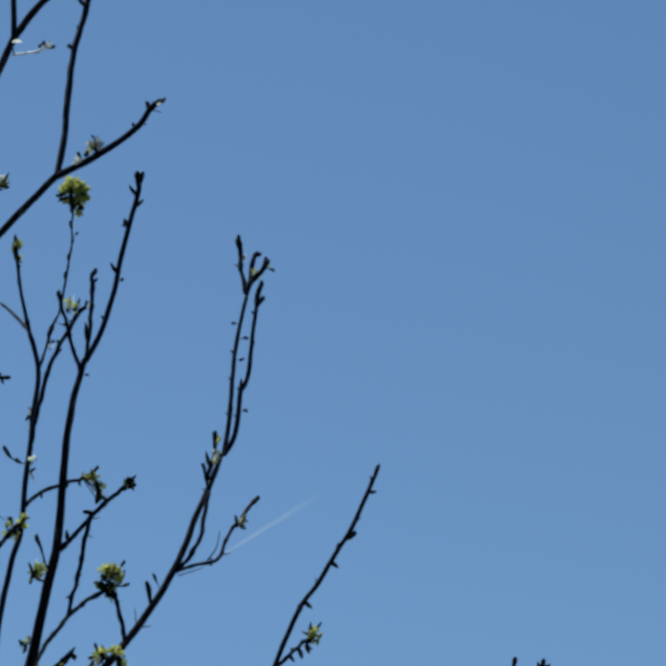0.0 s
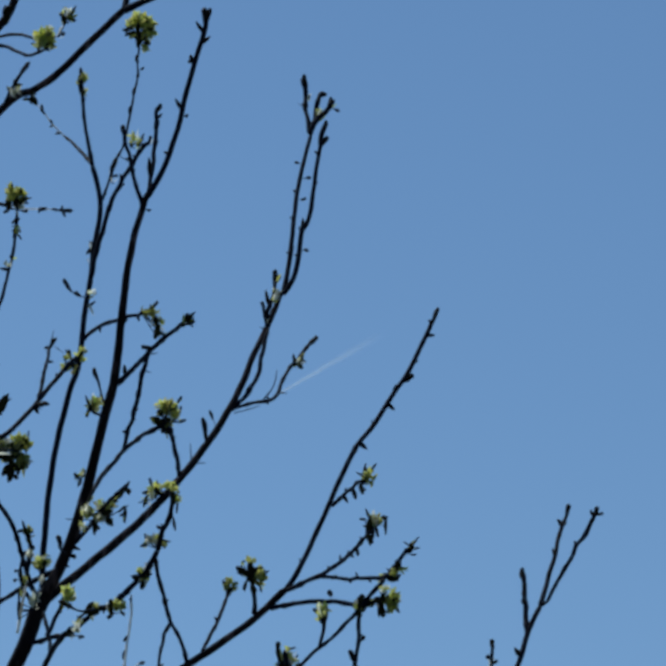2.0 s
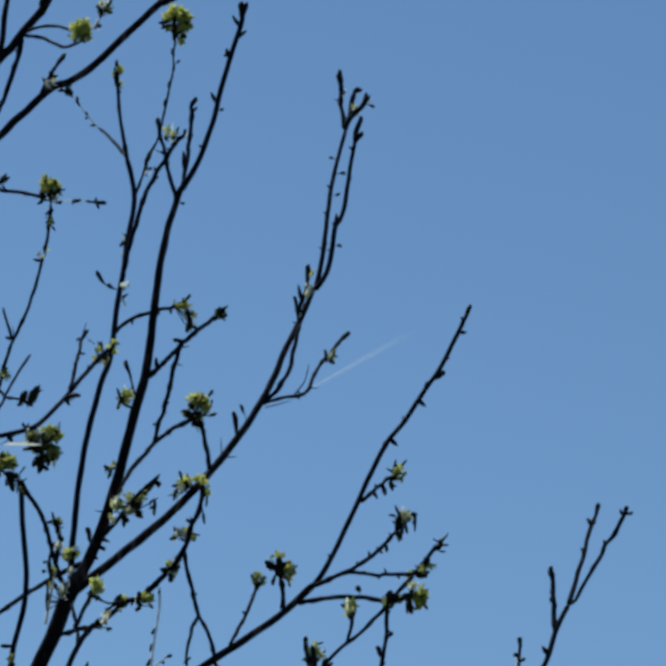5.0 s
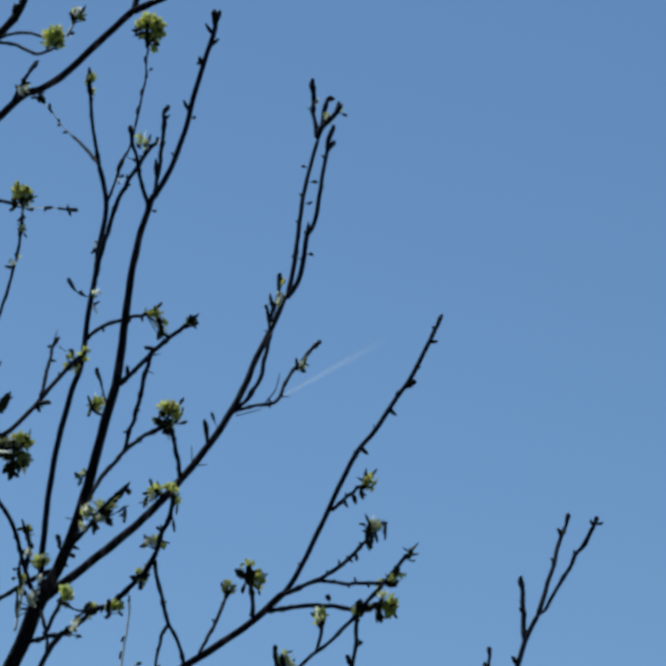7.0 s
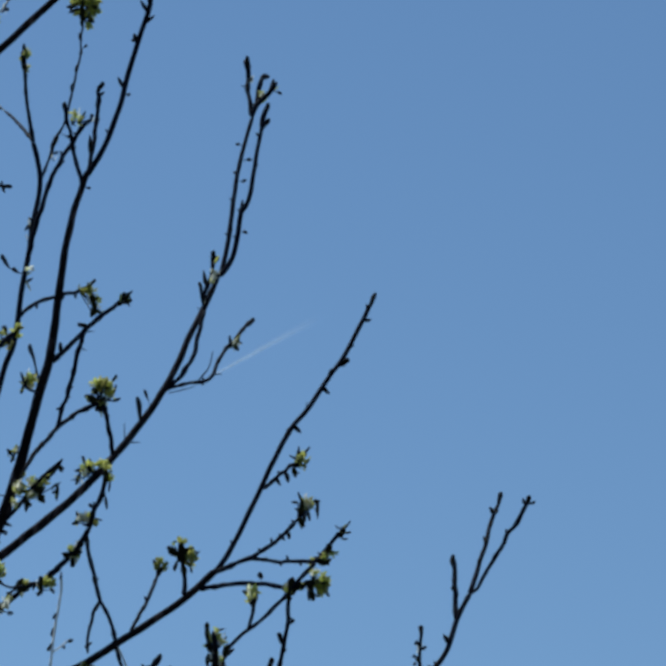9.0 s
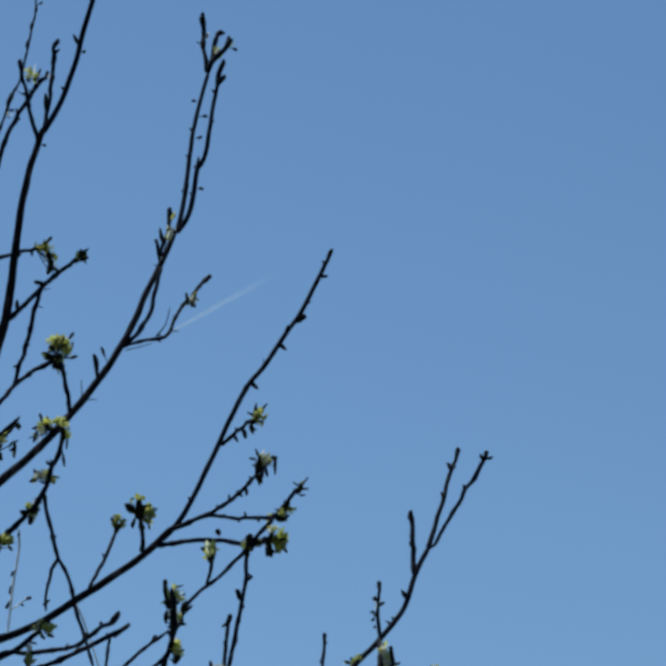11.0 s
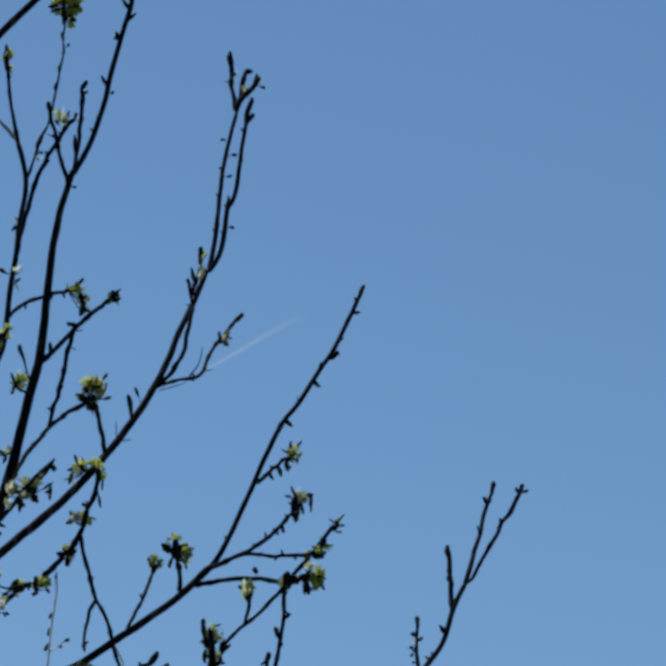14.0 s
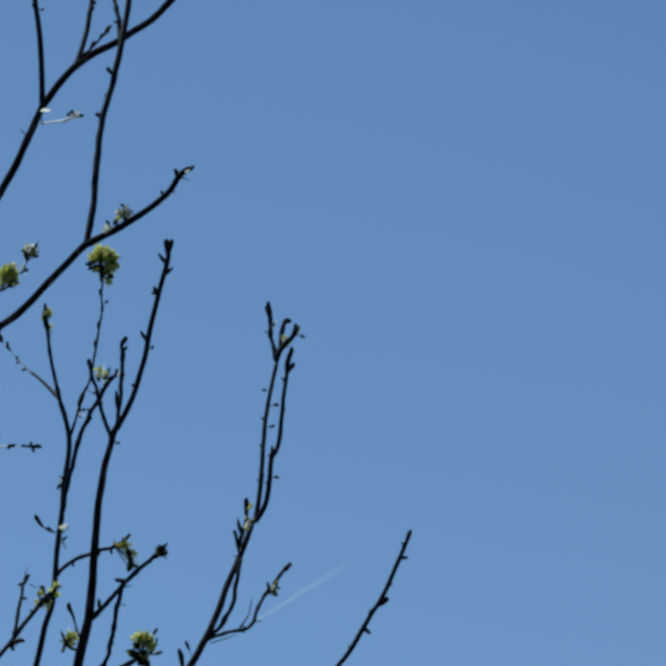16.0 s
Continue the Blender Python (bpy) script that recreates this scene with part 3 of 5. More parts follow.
L10b = stem("twig", L1, 0.0035, 0.0027, None, (-0.576, 7.416, 3.596), (-0.571, 7.386, 3.616), (-0.569, 7.359, 3.633), (-0.571, 7.336, 3.648))
L10c = stem("twig", L1, 0.0035, 0.0022, None, (-0.563, 7.500, 3.562), (-0.581, 7.418, 3.575), (-0.581, 7.349, 3.591), (-0.573, 7.300, 3.603))
buds(L10c, (0.565, -101, 12.8, "s"), (0.565, -13, 16.8, "o"), (0.731, -132, 11.4, "s"))
L10d = stem("twig", L1, 0.0022, 0.0018, None, (-0.570, 7.500, 3.562), (-0.584, 7.428, 3.542), (-0.579, 7.300, 3.543))
L10e = stem("twig", L1, 0.0024, 0.0018, SUNLIT_TWIG, (-0.589, 7.448, 3.508), (-0.586, 7.444, 3.533), (-0.578, 7.381, 3.541), (-0.568, 7.300, 3.548))
L11a = stem("twig", L1, 0.0040, 0.0045, None, (-0.579, 7.500, 3.501), (-0.541, 7.466, 3.504), (-0.507, 7.436, 3.506), (-0.479, 7.405, 3.520), (-0.458, 7.380, 3.533), (-0.434, 7.359, 3.533), (-0.418, 7.339, 3.545), (-0.388, 7.301, 3.565), (-0.369, 7.271, 3.585), (-0.358, 7.250, 3.600))
buds(L11a, (0.540, 102, 10.4, "o"), (0.655, -96, 6.5, "o"), (0.823, -143, 16.7, "o"), (0.823, -86, 12.8, "c"), (0.827, 125, 22.4, "c"), (0.833, 35, 14.0, "c"))
L11b = stem("twig", L1, 0.0040, 0.0035, None, (-0.358, 7.250, 3.600), (-0.354, 7.229, 3.614), (-0.349, 7.212, 3.624), (-0.342, 7.196, 3.633), (-0.337, 7.178, 3.646), (-0.332, 7.154, 3.661))
buds(L11b, (0.320, -73, 14.1, "c"), (0.340, -47, 13.0, "o"), (0.675, 131, 9.1, "o"))
L11c = stem("twig", L1, 0.0035, 0.0027, None, (-0.365, 7.266, 3.596), (-0.361, 7.268, 3.576), (-0.357, 7.271, 3.560), (-0.352, 7.275, 3.543), (-0.345, 7.279, 3.522), (-0.340, 7.282, 3.502), (-0.335, 7.284, 3.491), (-0.326, 7.287, 3.476), (-0.318, 7.290, 3.461), (-0.310, 7.294, 3.442), (-0.306, 7.298, 3.419), (-0.288, 7.307, 3.371), (-0.271, 7.316, 3.325))
buds(L11c, (0.023, 2, 17.6, "o"), (0.101, -3, 14.3, "c"), (0.153, 0, 14.1, "c"), (0.165, 148, 5.1, "o"), (0.240, 3, 17.0, "o"), (0.266, -108, 6.6, "o"), (0.309, 4, 11.5, "c"), (0.425, -2, 7.9, "o"), (0.472, 7, 12.6, "c"), (0.543, 9, 14.4, "c"))
# pale twin beside L11c, carrying its sunlit strip as colour
L11c2 = stem("twig", L1, 0.0015, 0.0013, SUNLIT_TWIG, (-0.304, 7.298, 3.422), (-0.294, 7.301, 3.403), (-0.285, 7.305, 3.384), (-0.275, 7.310, 3.358), (-0.265, 7.315, 3.332), (-0.254, 7.316, 3.306))
L11d = stem("twig", L1, 0.0031, 0.0022, None, (-0.335, 7.284, 3.490), (-0.344, 7.301, 3.481), (-0.347, 7.320, 3.470), (-0.352, 7.341, 3.457), (-0.355, 7.367, 3.442), (-0.354, 7.384, 3.429))
buds(L11d, (0.045, -19, 15.7, "c"), (0.299, -18, 9.7, "o"), (0.538, 130, 6.1, "o"), (0.855, 32, 7.0, "o"), (0.896, -143, 11.5, "o"))
L11e = stem("branch", tree, 0.0048, 0.0045, None, (-0.580, 7.500, 3.391), (-0.547, 7.385, 3.414), (-0.521, 7.280, 3.436), (-0.493, 7.200, 3.448))
L11f = stem("twig", L11e, 0.0031, 0.0027, None, (-0.522, 7.280, 3.436), (-0.530, 7.307, 3.477), (-0.540, 7.330, 3.514))
L11g = stem("twig", L11e, 0.0035, 0.0031, None, (-0.527, 7.247, 3.454), (-0.514, 7.226, 3.474), (-0.503, 7.207, 3.494), (-0.494, 7.187, 3.515))
L11h = stem("twig", L11e, 0.0018, 0.0018, None, (-0.494, 7.205, 3.492), (-0.473, 7.195, 3.481), (-0.450, 7.185, 3.482))
L11i = stem("twig", L2, 0.0035, 0.0027, None, (-0.505, 7.459, 3.664), (-0.482, 7.411, 3.675), (-0.460, 7.358, 3.689), (-0.438, 7.311, 3.700), (-0.411, 7.259, 3.708))
L11j = stem("twig", L2, 0.0027, 0.0022, None, (-0.517, 7.468, 3.644), (-0.524, 7.419, 3.643), (-0.523, 7.368, 3.645))
buds(L11j, (0.530, 50, 21.6, "c"))
L11k = stem("twig", L1, 0.0021, 0.0018, SUNLIT_TWIG, (-0.402, 7.326, 3.544), (-0.400, 7.316, 3.506), (-0.404, 7.303, 3.454), (-0.406, 7.289, 3.402), (-0.407, 7.276, 3.351))
buds(L11k, (0.075, 174, 8.7, "c"), (0.369, 32, 12.3, "o"), (0.500, 13, 15.1, "c"), (0.636, 23, 16.0, "c"))
L11m = stem("twig", L1, 0.0013, 0.0008, SUNLIT_TWIG, (-0.405, 7.291, 3.405), (-0.393, 7.277, 3.410), (-0.380, 7.261, 3.419))
buds(L11m, (0.510, 45, 7.8, "s"), (0.629, 1, 18.6, "s"))
L11l = stem("twig", L11e, 0.0035, 0.0027, None, (-0.521, 7.443, 3.379), (-0.522, 7.474, 3.429), (-0.520, 7.493, 3.459))

# long lower arm
L20 = stem("limb", tree, 0.0074, 0.0057, None, (-0.700, 7.510, 2.980), (-0.620, 7.350, 3.187), (-0.494, 7.250, 3.307), (-0.416, 7.240, 3.343), (-0.352, 7.231, 3.373), (-0.288, 7.221, 3.417), (-0.211, 7.210, 3.473), (-0.153, 7.200, 3.528))
L20d = stem("twig", L20, 0.0022, 0.0016, None, (-0.439, 7.240, 3.345), (-0.413, 7.239, 3.351), (-0.393, 7.237, 3.356), (-0.375, 7.234, 3.363), (-0.360, 7.232, 3.369))
L20c = stem("twig", L20, 0.0052, 0.0040, None, (-0.436, 7.240, 3.302), (-0.411, 7.240, 3.317), (-0.395, 7.239, 3.325), (-0.380, 7.236, 3.335), (-0.366, 7.234, 3.349), (-0.352, 7.232, 3.361))
L20b = stem("branch", tree, 0.0046, 0.0038, None, (-0.170, 7.203, 3.509), (-0.147, 7.210, 3.539), (-0.125, 7.220, 3.587), (-0.092, 7.237, 3.675), (-0.054, 7.256, 3.774), (-0.024, 7.266, 3.820), (0.007, 7.277, 3.879), (0.029, 7.285, 3.916), (0.054, 7.297, 3.978), (0.067, 7.303, 4.013))
buds(L20b, (0.138, -54, 9.0, "o"), (0.249, -4, 8.7, "o"), (0.383, 19, 11.1, "o"), (0.504, 22, 12.0, "o"), (0.512, -20, 13.6, "o"), (0.550, 99, 17.5, "o"), (0.562, -12, 7.6, "o"), (0.610, -34, 14.9, "t"), (0.679, 32, 4.9, "o"), (0.698, 102, 16.0, "o"), (0.734, -16, 15.1, "o"), (0.742, 14, 8.2, "o"), (0.779, 25, 21.5, "c"), (0.845, 42, 10.0, "o"), (0.900, -15, 7.8, "o"), (0.944, 66, 14.0, "o"), (0.973, 1, 32.8, "c"), (0.980, -41, 9.8, "o"))
L21 = stem("twig", L20b, 0.0033, 0.0025, None, (-0.086, 7.239, 3.677), (-0.071, 7.210, 3.683), (-0.063, 7.193, 3.687), (-0.054, 7.176, 3.688), (-0.049, 7.164, 3.691), (-0.038, 7.143, 3.692))
buds(L21, (0.368, 82, 14.3, "o"), (0.478, -96, 7.0, "o"), (0.629, 78, 18.9, "o"), (0.722, -45, 10.5, "o"))
L22 = stem("twig", L20, 0.0038, 0.0029, None, (-0.152, 7.200, 3.526), (-0.119, 7.167, 3.534), (-0.103, 7.152, 3.537), (-0.086, 7.135, 3.543), (-0.067, 7.114, 3.552), (-0.052, 7.095, 3.561), (-0.039, 7.077, 3.571), (-0.029, 7.062, 3.581))
buds(L22, (0.486, -89, 6.6, "o"), (0.628, -74, 11.1, "o"), (0.653, 37, 5.9, "o"), (0.738, -71, 6.7, "o"), (0.757, 86, 9.6, "o"), (0.835, 112, 14.4, "c"), (0.925, -75, 7.1, "o"))
L23 = stem("twig", L20, 0.0029, 0.0033, None, (-0.099, 7.149, 3.536), (-0.080, 7.160, 3.538), (-0.053, 7.176, 3.539), (-0.043, 7.183, 3.544), (-0.014, 7.200, 3.549), (-0.002, 7.207, 3.552), (0.007, 7.217, 3.564), (0.019, 7.229, 3.583), (0.028, 7.239, 3.599), (0.038, 7.249, 3.615))
buds(L23, (0.091, 42, 6.0, "o"), (0.110, -26, 7.4, "o"), (0.256, 70, 6.9, "o"), (0.342, -97, 10.0, "o"), (0.445, 83, 8.0, "o"))
L24 = stem("twig", L20, 0.0038, 0.0038, None, (-0.176, 7.205, 3.497), (-0.129, 7.174, 3.500), (-0.083, 7.143, 3.495), (-0.043, 7.116, 3.483), (-0.017, 7.098, 3.485), (0.003, 7.085, 3.487))
buds(L24, (0.527, -114, 18.7, "r"))
L25 = stem("twig", L20, 0.0038, 0.0033, None, (-0.202, 7.207, 3.489), (-0.202, 7.183, 3.508), (-0.206, 7.157, 3.529))
L26 = stem("twig", L20, 0.0029, 0.0029, None, (-0.281, 7.219, 3.429), (-0.261, 7.266, 3.489), (-0.249, 7.306, 3.541), (-0.248, 7.319, 3.560))
buds(L26, (0.238, -40, 5.4, "o"), (0.379, 19, 7.9, "o"), (0.478, -50, 8.4, "o"), (0.707, 12, 8.1, "o"), (0.863, 32, 8.7, "o"))
L27 = stem("twig", L20, 0.0036, 0.0025, None, (0.000, 7.085, 3.517), (-0.019, 7.096, 3.497), (-0.047, 7.113, 3.464), (-0.081, 7.131, 3.431), (-0.104, 7.142, 3.415), (-0.125, 7.154, 3.393), (-0.137, 7.165, 3.368))
L27b = stem("twig", L20, 0.0030, 0.0030, None, (-0.097, 7.139, 3.420), (-0.091, 7.110, 3.449), (-0.094, 7.089, 3.471))
L28 = stem("twig", L20, 0.0035, 0.0033, None, (-0.037, 7.113, 3.473), (-0.039, 7.152, 3.425), (-0.047, 7.194, 3.374), (-0.055, 7.226, 3.334), (-0.064, 7.263, 3.288))
buds(L28, (0.051, -138, 8.5, "o"), (0.153, -43, 10.8, "o"), (0.231, -147, 15.5, "c"), (0.363, 144, 21.1, "c"), (0.449, -164, 14.1, "c"), (0.593, -167, 8.2, "o"))
L28b = stem("twig", L20, 0.0033, 0.0029, None, (-0.066, 7.254, 3.299), (-0.064, 7.281, 3.360), (-0.061, 7.304, 3.414))
buds(L28b, (0.468, -12, 16.6, "c"), (0.712, -6, 7.3, "o"), (0.850, 4, 20.2, "c"), (0.896, -124, 11.7, "c"))
L29 = stem("twig", L20, 0.0038, 0.0033, None, (-0.417, 7.238, 3.318), (-0.397, 7.228, 3.321), (-0.370, 7.205, 3.316), (-0.336, 7.170, 3.313), (-0.308, 7.141, 3.311), (-0.286, 7.115, 3.312), (-0.274, 7.097, 3.320), (-0.262, 7.082, 3.325), (-0.252, 7.068, 3.331), (-0.236, 7.051, 3.332), (-0.226, 7.038, 3.341))
buds(L29, (0.518, -72, 10.1, "o"), (0.660, -40, 17.1, "c"), (0.837, -67, 9.3, "c"), (0.922, -40, 21.7, "c"), (0.928, -110, 5.4, "o"))
L30 = stem("branch", tree, 0.0045, 0.0040, None, (-0.720, 7.510, 2.890), (-0.550, 7.250, 3.142), (-0.388, 7.200, 3.271), (-0.339, 7.172, 3.289), (-0.290, 7.145, 3.307), (-0.252, 7.123, 3.323), (-0.213, 7.100, 3.340))
buds(L30, (0.822, -41, 7.0, "o"), (0.882, 160, 5.4, "o"), (0.953, -84, 7.3, "o"), (0.963, 54, 8.3, "o"), (0.985, -14, 15.6, "c"))
L30b = stem("twig", L30, 0.0027, 0.0022, None, (-0.241, 7.117, 3.327), (-0.244, 7.140, 3.304), (-0.247, 7.167, 3.276))
buds(L30b, (0.336, 9, 10.4, "o"))
L31 = stem("branch", tree, 0.0031, 0.0027, None, (-0.710, 7.510, 2.935), (-0.450, 7.200, 3.115), (-0.246, 7.150, 3.264), (-0.214, 7.115, 3.284), (-0.186, 7.083, 3.303), (-0.154, 7.050, 3.321))
buds(L31, (0.930, -11, 11.2, "c"), (0.959, -26, 16.7, "c"))
L32 = stem("branch", tree, 0.0045, 0.0040, None, (-0.700, 7.510, 2.845), (-0.350, 7.200, 3.097), (-0.177, 7.154, 3.245), (-0.161, 7.144, 3.277), (-0.151, 7.102, 3.299), (-0.145, 7.080, 3.314), (-0.142, 7.053, 3.336), (-0.143, 7.024, 3.358), (-0.148, 7.000, 3.377))
buds(L32, (0.907, -48, 13.9, "c"))
L32b = stem("twig", L32, 0.0032, 0.0030, None, (-0.245, 7.156, 3.278), (-0.229, 7.155, 3.285), (-0.206, 7.145, 3.284), (-0.183, 7.144, 3.284), (-0.163, 7.124, 3.291), (-0.150, 7.096, 3.303))
L33 = stem("twig", L32, 0.0035, 0.0031, None, (-0.142, 7.068, 3.325), (-0.131, 7.099, 3.363), (-0.118, 7.118, 3.382))
buds(L33, (0.080, 16, 22.5, "c"), (0.330, 78, 13.6, "o"))

# right arm
L40 = stem("branch", tree, 0.0067, 0.0045, None, (-0.800, 7.520, 2.395), (-0.420, 7.560, 2.755), (-0.100, 7.590, 3.115), (0.104, 7.600, 3.360), (0.145, 7.622, 3.419), (0.188, 7.644, 3.475), (0.224, 7.664, 3.532), (0.241, 7.684, 3.595), (0.262, 7.700, 3.646))
buds(L40, (0.901, -85, 12.7, "o"), (0.906, -58, 9.9, "o"), (0.936, -52, 18.4, "o"), (0.941, -75, 16.7, "t"), (0.966, 16, 8.9, "o"))
L43 = stem("twig", L40, 0.0032, 0.0028, None, (0.008, 7.595, 3.237), (0.032, 7.596, 3.301), (0.052, 7.598, 3.352), (0.063, 7.600, 3.398))
buds(L43, (0.965, -5, 13.0, "c"))
L42 = stem("twig", L40, 0.0038, 0.0028, None, (0.008, 7.595, 3.237), (0.144, 7.598, 3.293), (0.232, 7.624, 3.353), (0.270, 7.642, 3.402), (0.279, 7.650, 3.429))
L40b = stem("twig", L40, 0.0046, 0.0036, None, (0.262, 7.700, 3.647), (0.272, 7.722, 3.687), (0.278, 7.736, 3.716), (0.287, 7.753, 3.748), (0.291, 7.767, 3.775), (0.299, 7.783, 3.807), (0.306, 7.794, 3.829))
buds(L40b, (0.294, -6, 17.0, "o"), (0.510, -7, 16.4, "c"), (0.556, -34, 14.2, "o"), (0.749, 22, 8.6, "o"), (0.874, -42, 14.4, "c"), (0.885, 30, 10.5, "o"), (0.966, -3, 26.4, "c"))
L40c = stem("twig", L40, 0.0029, 0.0038, None, (0.260, 7.700, 3.644), (0.272, 7.692, 3.651), (0.285, 7.676, 3.675), (0.299, 7.657, 3.699), (0.312, 7.643, 3.718), (0.316, 7.634, 3.732), (0.331, 7.620, 3.749), (0.340, 7.607, 3.767), (0.347, 7.600, 3.779))
buds(L40c, (0.225, -3, 11.5, "o"), (0.556, 20, 8.3, "o"), (0.636, -26, 12.7, "c"), (0.655, 18, 7.7, "o"), (0.783, 6, 7.4, "o"), (0.880, -8, 14.4, "c"), (0.957, -9, 21.4, "c"), (0.969, -55, 14.3, "o"), (0.982, 42, 14.9, "c"))
L40d = stem("twig", L40, 0.0045, 0.0040, None, (0.240, 7.684, 3.595), (0.237, 7.708, 3.650), (0.234, 7.734, 3.709))
buds(L40d, (0.420, 8, 9.9, "o"), (0.445, -33, 14.1, "o"), (0.687, -11, 12.6, "c"), (0.896, -5, 23.9, "c"), (0.909, -26, 16.1, "o"))
L40e = stem("twig", L40, 0.0035, 0.0027, None, (0.186, 7.644, 3.478), (0.180, 7.620, 3.512), (0.181, 7.594, 3.548))
buds(L40e, (0.157, -61, 9.6, "s"), (0.339, -88, 10.9, "s"), (0.339, -9, 11.0, "c"), (0.363, -23, 8.7, "o"), (0.474, -85, 15.2, "t"), (0.474, -81, 11.5, "s"), (0.600, 52, 11.5, "c"), (0.638, 67, 11.6, "c"), (0.702, -59, 12.0, "c"), (0.715, -53, 10.8, "c"), (0.884, -4, 21.3, "c"), (0.923, -7, 17.7, "c"))
L40g = stem("twig", L40, 0.0040, 0.0035, None, (0.186, 7.644, 3.475), (0.186, 7.594, 3.420), (0.181, 7.544, 3.365))
buds(L40g, (0.187, -71, 6.1, "c"), (0.474, -56, 9.6, "c"), (0.725, 137, 16.9, "t"))
L40h = stem("twig", L40, 0.0031, 0.0027, None, (0.185, 7.569, 3.392), (0.207, 7.596, 3.418), (0.204, 7.619, 3.448))
buds(L40h, (0.568, -20, 32.4, "c"), (0.789, -22, 11.7, "o"))
L41 = stem("branch", tree, 0.0031, 0.0027, None, (-0.100, 7.590, 3.097), (0.040, 7.520, 3.205), (0.090, 7.500, 3.336), (0.092, 7.527, 3.393), (0.094, 7.550, 3.444))
buds(L41, (0.890, -40, 8.3, "o"), (0.976, 36, 7.6, "o"), (0.979, -2, 18.1, "c"), (1.000, -18, 11.3, "o"))

# upper left arms
L13 = stem("limb", tree, 0.0084, 0.0059, None, (-0.990, 7.400, 3.880), (-0.870, 7.430, 4.267), (-0.732, 7.450, 4.476), (-0.715, 7.454, 4.500), (-0.690, 7.460, 4.541), (-0.664, 7.466, 4.581), (-0.650, 7.471, 4.622), (-0.633, 7.477, 4.668), (-0.600, 7.486, 4.732), (-0.573, 7.494, 4.800), (-0.544, 7.504, 4.874), (-0.490, 7.515, 4.953), (-0.417, 7.527, 5.005), (-0.360, 7.535, 5.049), (-0.326, 7.542, 5.090), (-0.278, 7.550, 5.138))
buds(L13, (0.518, 14, 19.1, "c"), (0.519, 43, 11.4, "c"), (0.526, -34, 24.9, "o"), (0.695, -57, 24.4, "t"), (0.781, -61, 4.3, "o"))
L19 = stem("branch", tree, 0.0080, 0.0045, None, (-0.958, 7.400, 3.719), (-0.917, 7.408, 3.963), (-0.826, 7.427, 4.196), (-0.756, 7.443, 4.378), (-0.734, 7.450, 4.474), (-0.728, 7.455, 4.522), (-0.727, 7.459, 4.562), (-0.724, 7.462, 4.594), (-0.723, 7.469, 4.636), (-0.720, 7.474, 4.685))
L13a = stem("twig", L13, 0.0054, 0.0043, None, (-0.547, 7.503, 4.871), (-0.548, 7.461, 4.956), (-0.557, 7.422, 5.034), (-0.562, 7.403, 5.073))
buds(L13a, (0.450, 147, 7.6, "o"), (0.733, 89, 13.8, "s"), (0.742, -32, 12.7, "o"))
L13b = stem("twig", L13, 0.0049, 0.0043, None, (-0.492, 7.515, 4.951), (-0.477, 7.551, 5.027), (-0.470, 7.588, 5.109), (-0.468, 7.615, 5.171))
buds(L13b, (0.306, 18, 9.8, "o"), (0.493, 19, 13.1, "c"), (0.579, 25, 15.7, "c"), (0.671, 49, 10.8, "c"))
L13c = stem("twig", L13, 0.0022, 0.0018, None, (-0.485, 7.517, 4.967), (-0.457, 7.495, 4.983), (-0.427, 7.467, 5.006))
buds(L13c, (0.277, -28, 18.2, "c"), (0.597, -33, 14.3, "o"), (0.749, -25, 19.7, "o"))
L13d = stem("twig", L13, 0.0043, 0.0033, None, (-0.415, 7.527, 5.005), (-0.421, 7.554, 5.060), (-0.431, 7.580, 5.113), (-0.441, 7.607, 5.166))
buds(L13d, (0.238, -49, 13.3, "o"), (0.479, 61, 7.3, "o"))
L13e = stem("twig", L13, 0.0021, 0.0017, SUNLIT_TWIG, (-0.548, 7.500, 4.837), (-0.511, 7.427, 4.810), (-0.473, 7.350, 4.787))
buds(L13e, (0.542, -37, 10.1, "c"), (0.771, -156, 10.7, "s"), (0.873, -45, 15.6, "c"), (0.911, -154, 15.0, "s"))
L14 = stem("limb", tree, 0.0078, 0.0060, None, (-1.000, 7.390, 3.700), (-0.880, 7.400, 4.105), (-0.666, 7.400, 4.381), (-0.603, 7.386, 4.422), (-0.566, 7.378, 4.448), (-0.511, 7.363, 4.503), (-0.459, 7.350, 4.554))
buds(L14, (0.963, -40, 8.3, "o"))
L14a = stem("branch", tree, 0.0063, 0.0049, None, (-0.458, 7.350, 4.553), (-0.414, 7.317, 4.563), (-0.370, 7.283, 4.576), (-0.320, 7.240, 4.597), (-0.299, 7.215, 4.619), (-0.283, 7.200, 4.627))
buds(L14a, (0.341, -100, 9.8, "o"), (0.429, 21, 10.7, "o"), (0.630, -30, 8.4, "o"), (0.637, 56, 6.3, "c"), (0.714, -86, 12.3, "c"), (0.759, 42, 13.4, "t"), (0.888, -65, 17.8, "c"), (0.895, 54, 19.4, "t"), (0.908, -6, 28.4, "c"))
L14b = stem("branch", tree, 0.0059, 0.0054, None, (-0.458, 7.350, 4.554), (-0.450, 7.379, 4.637), (-0.447, 7.411, 4.727), (-0.440, 7.442, 4.819), (-0.424, 7.471, 4.903), (-0.411, 7.501, 4.992), (-0.405, 7.519, 5.044), (-0.399, 7.550, 5.140))
buds(L14b, (0.452, -49, 18.0, "c"), (0.528, -46, 10.7, "o"), (0.575, 9, 10.4, "o"), (0.612, -43, 22.3, "c"))
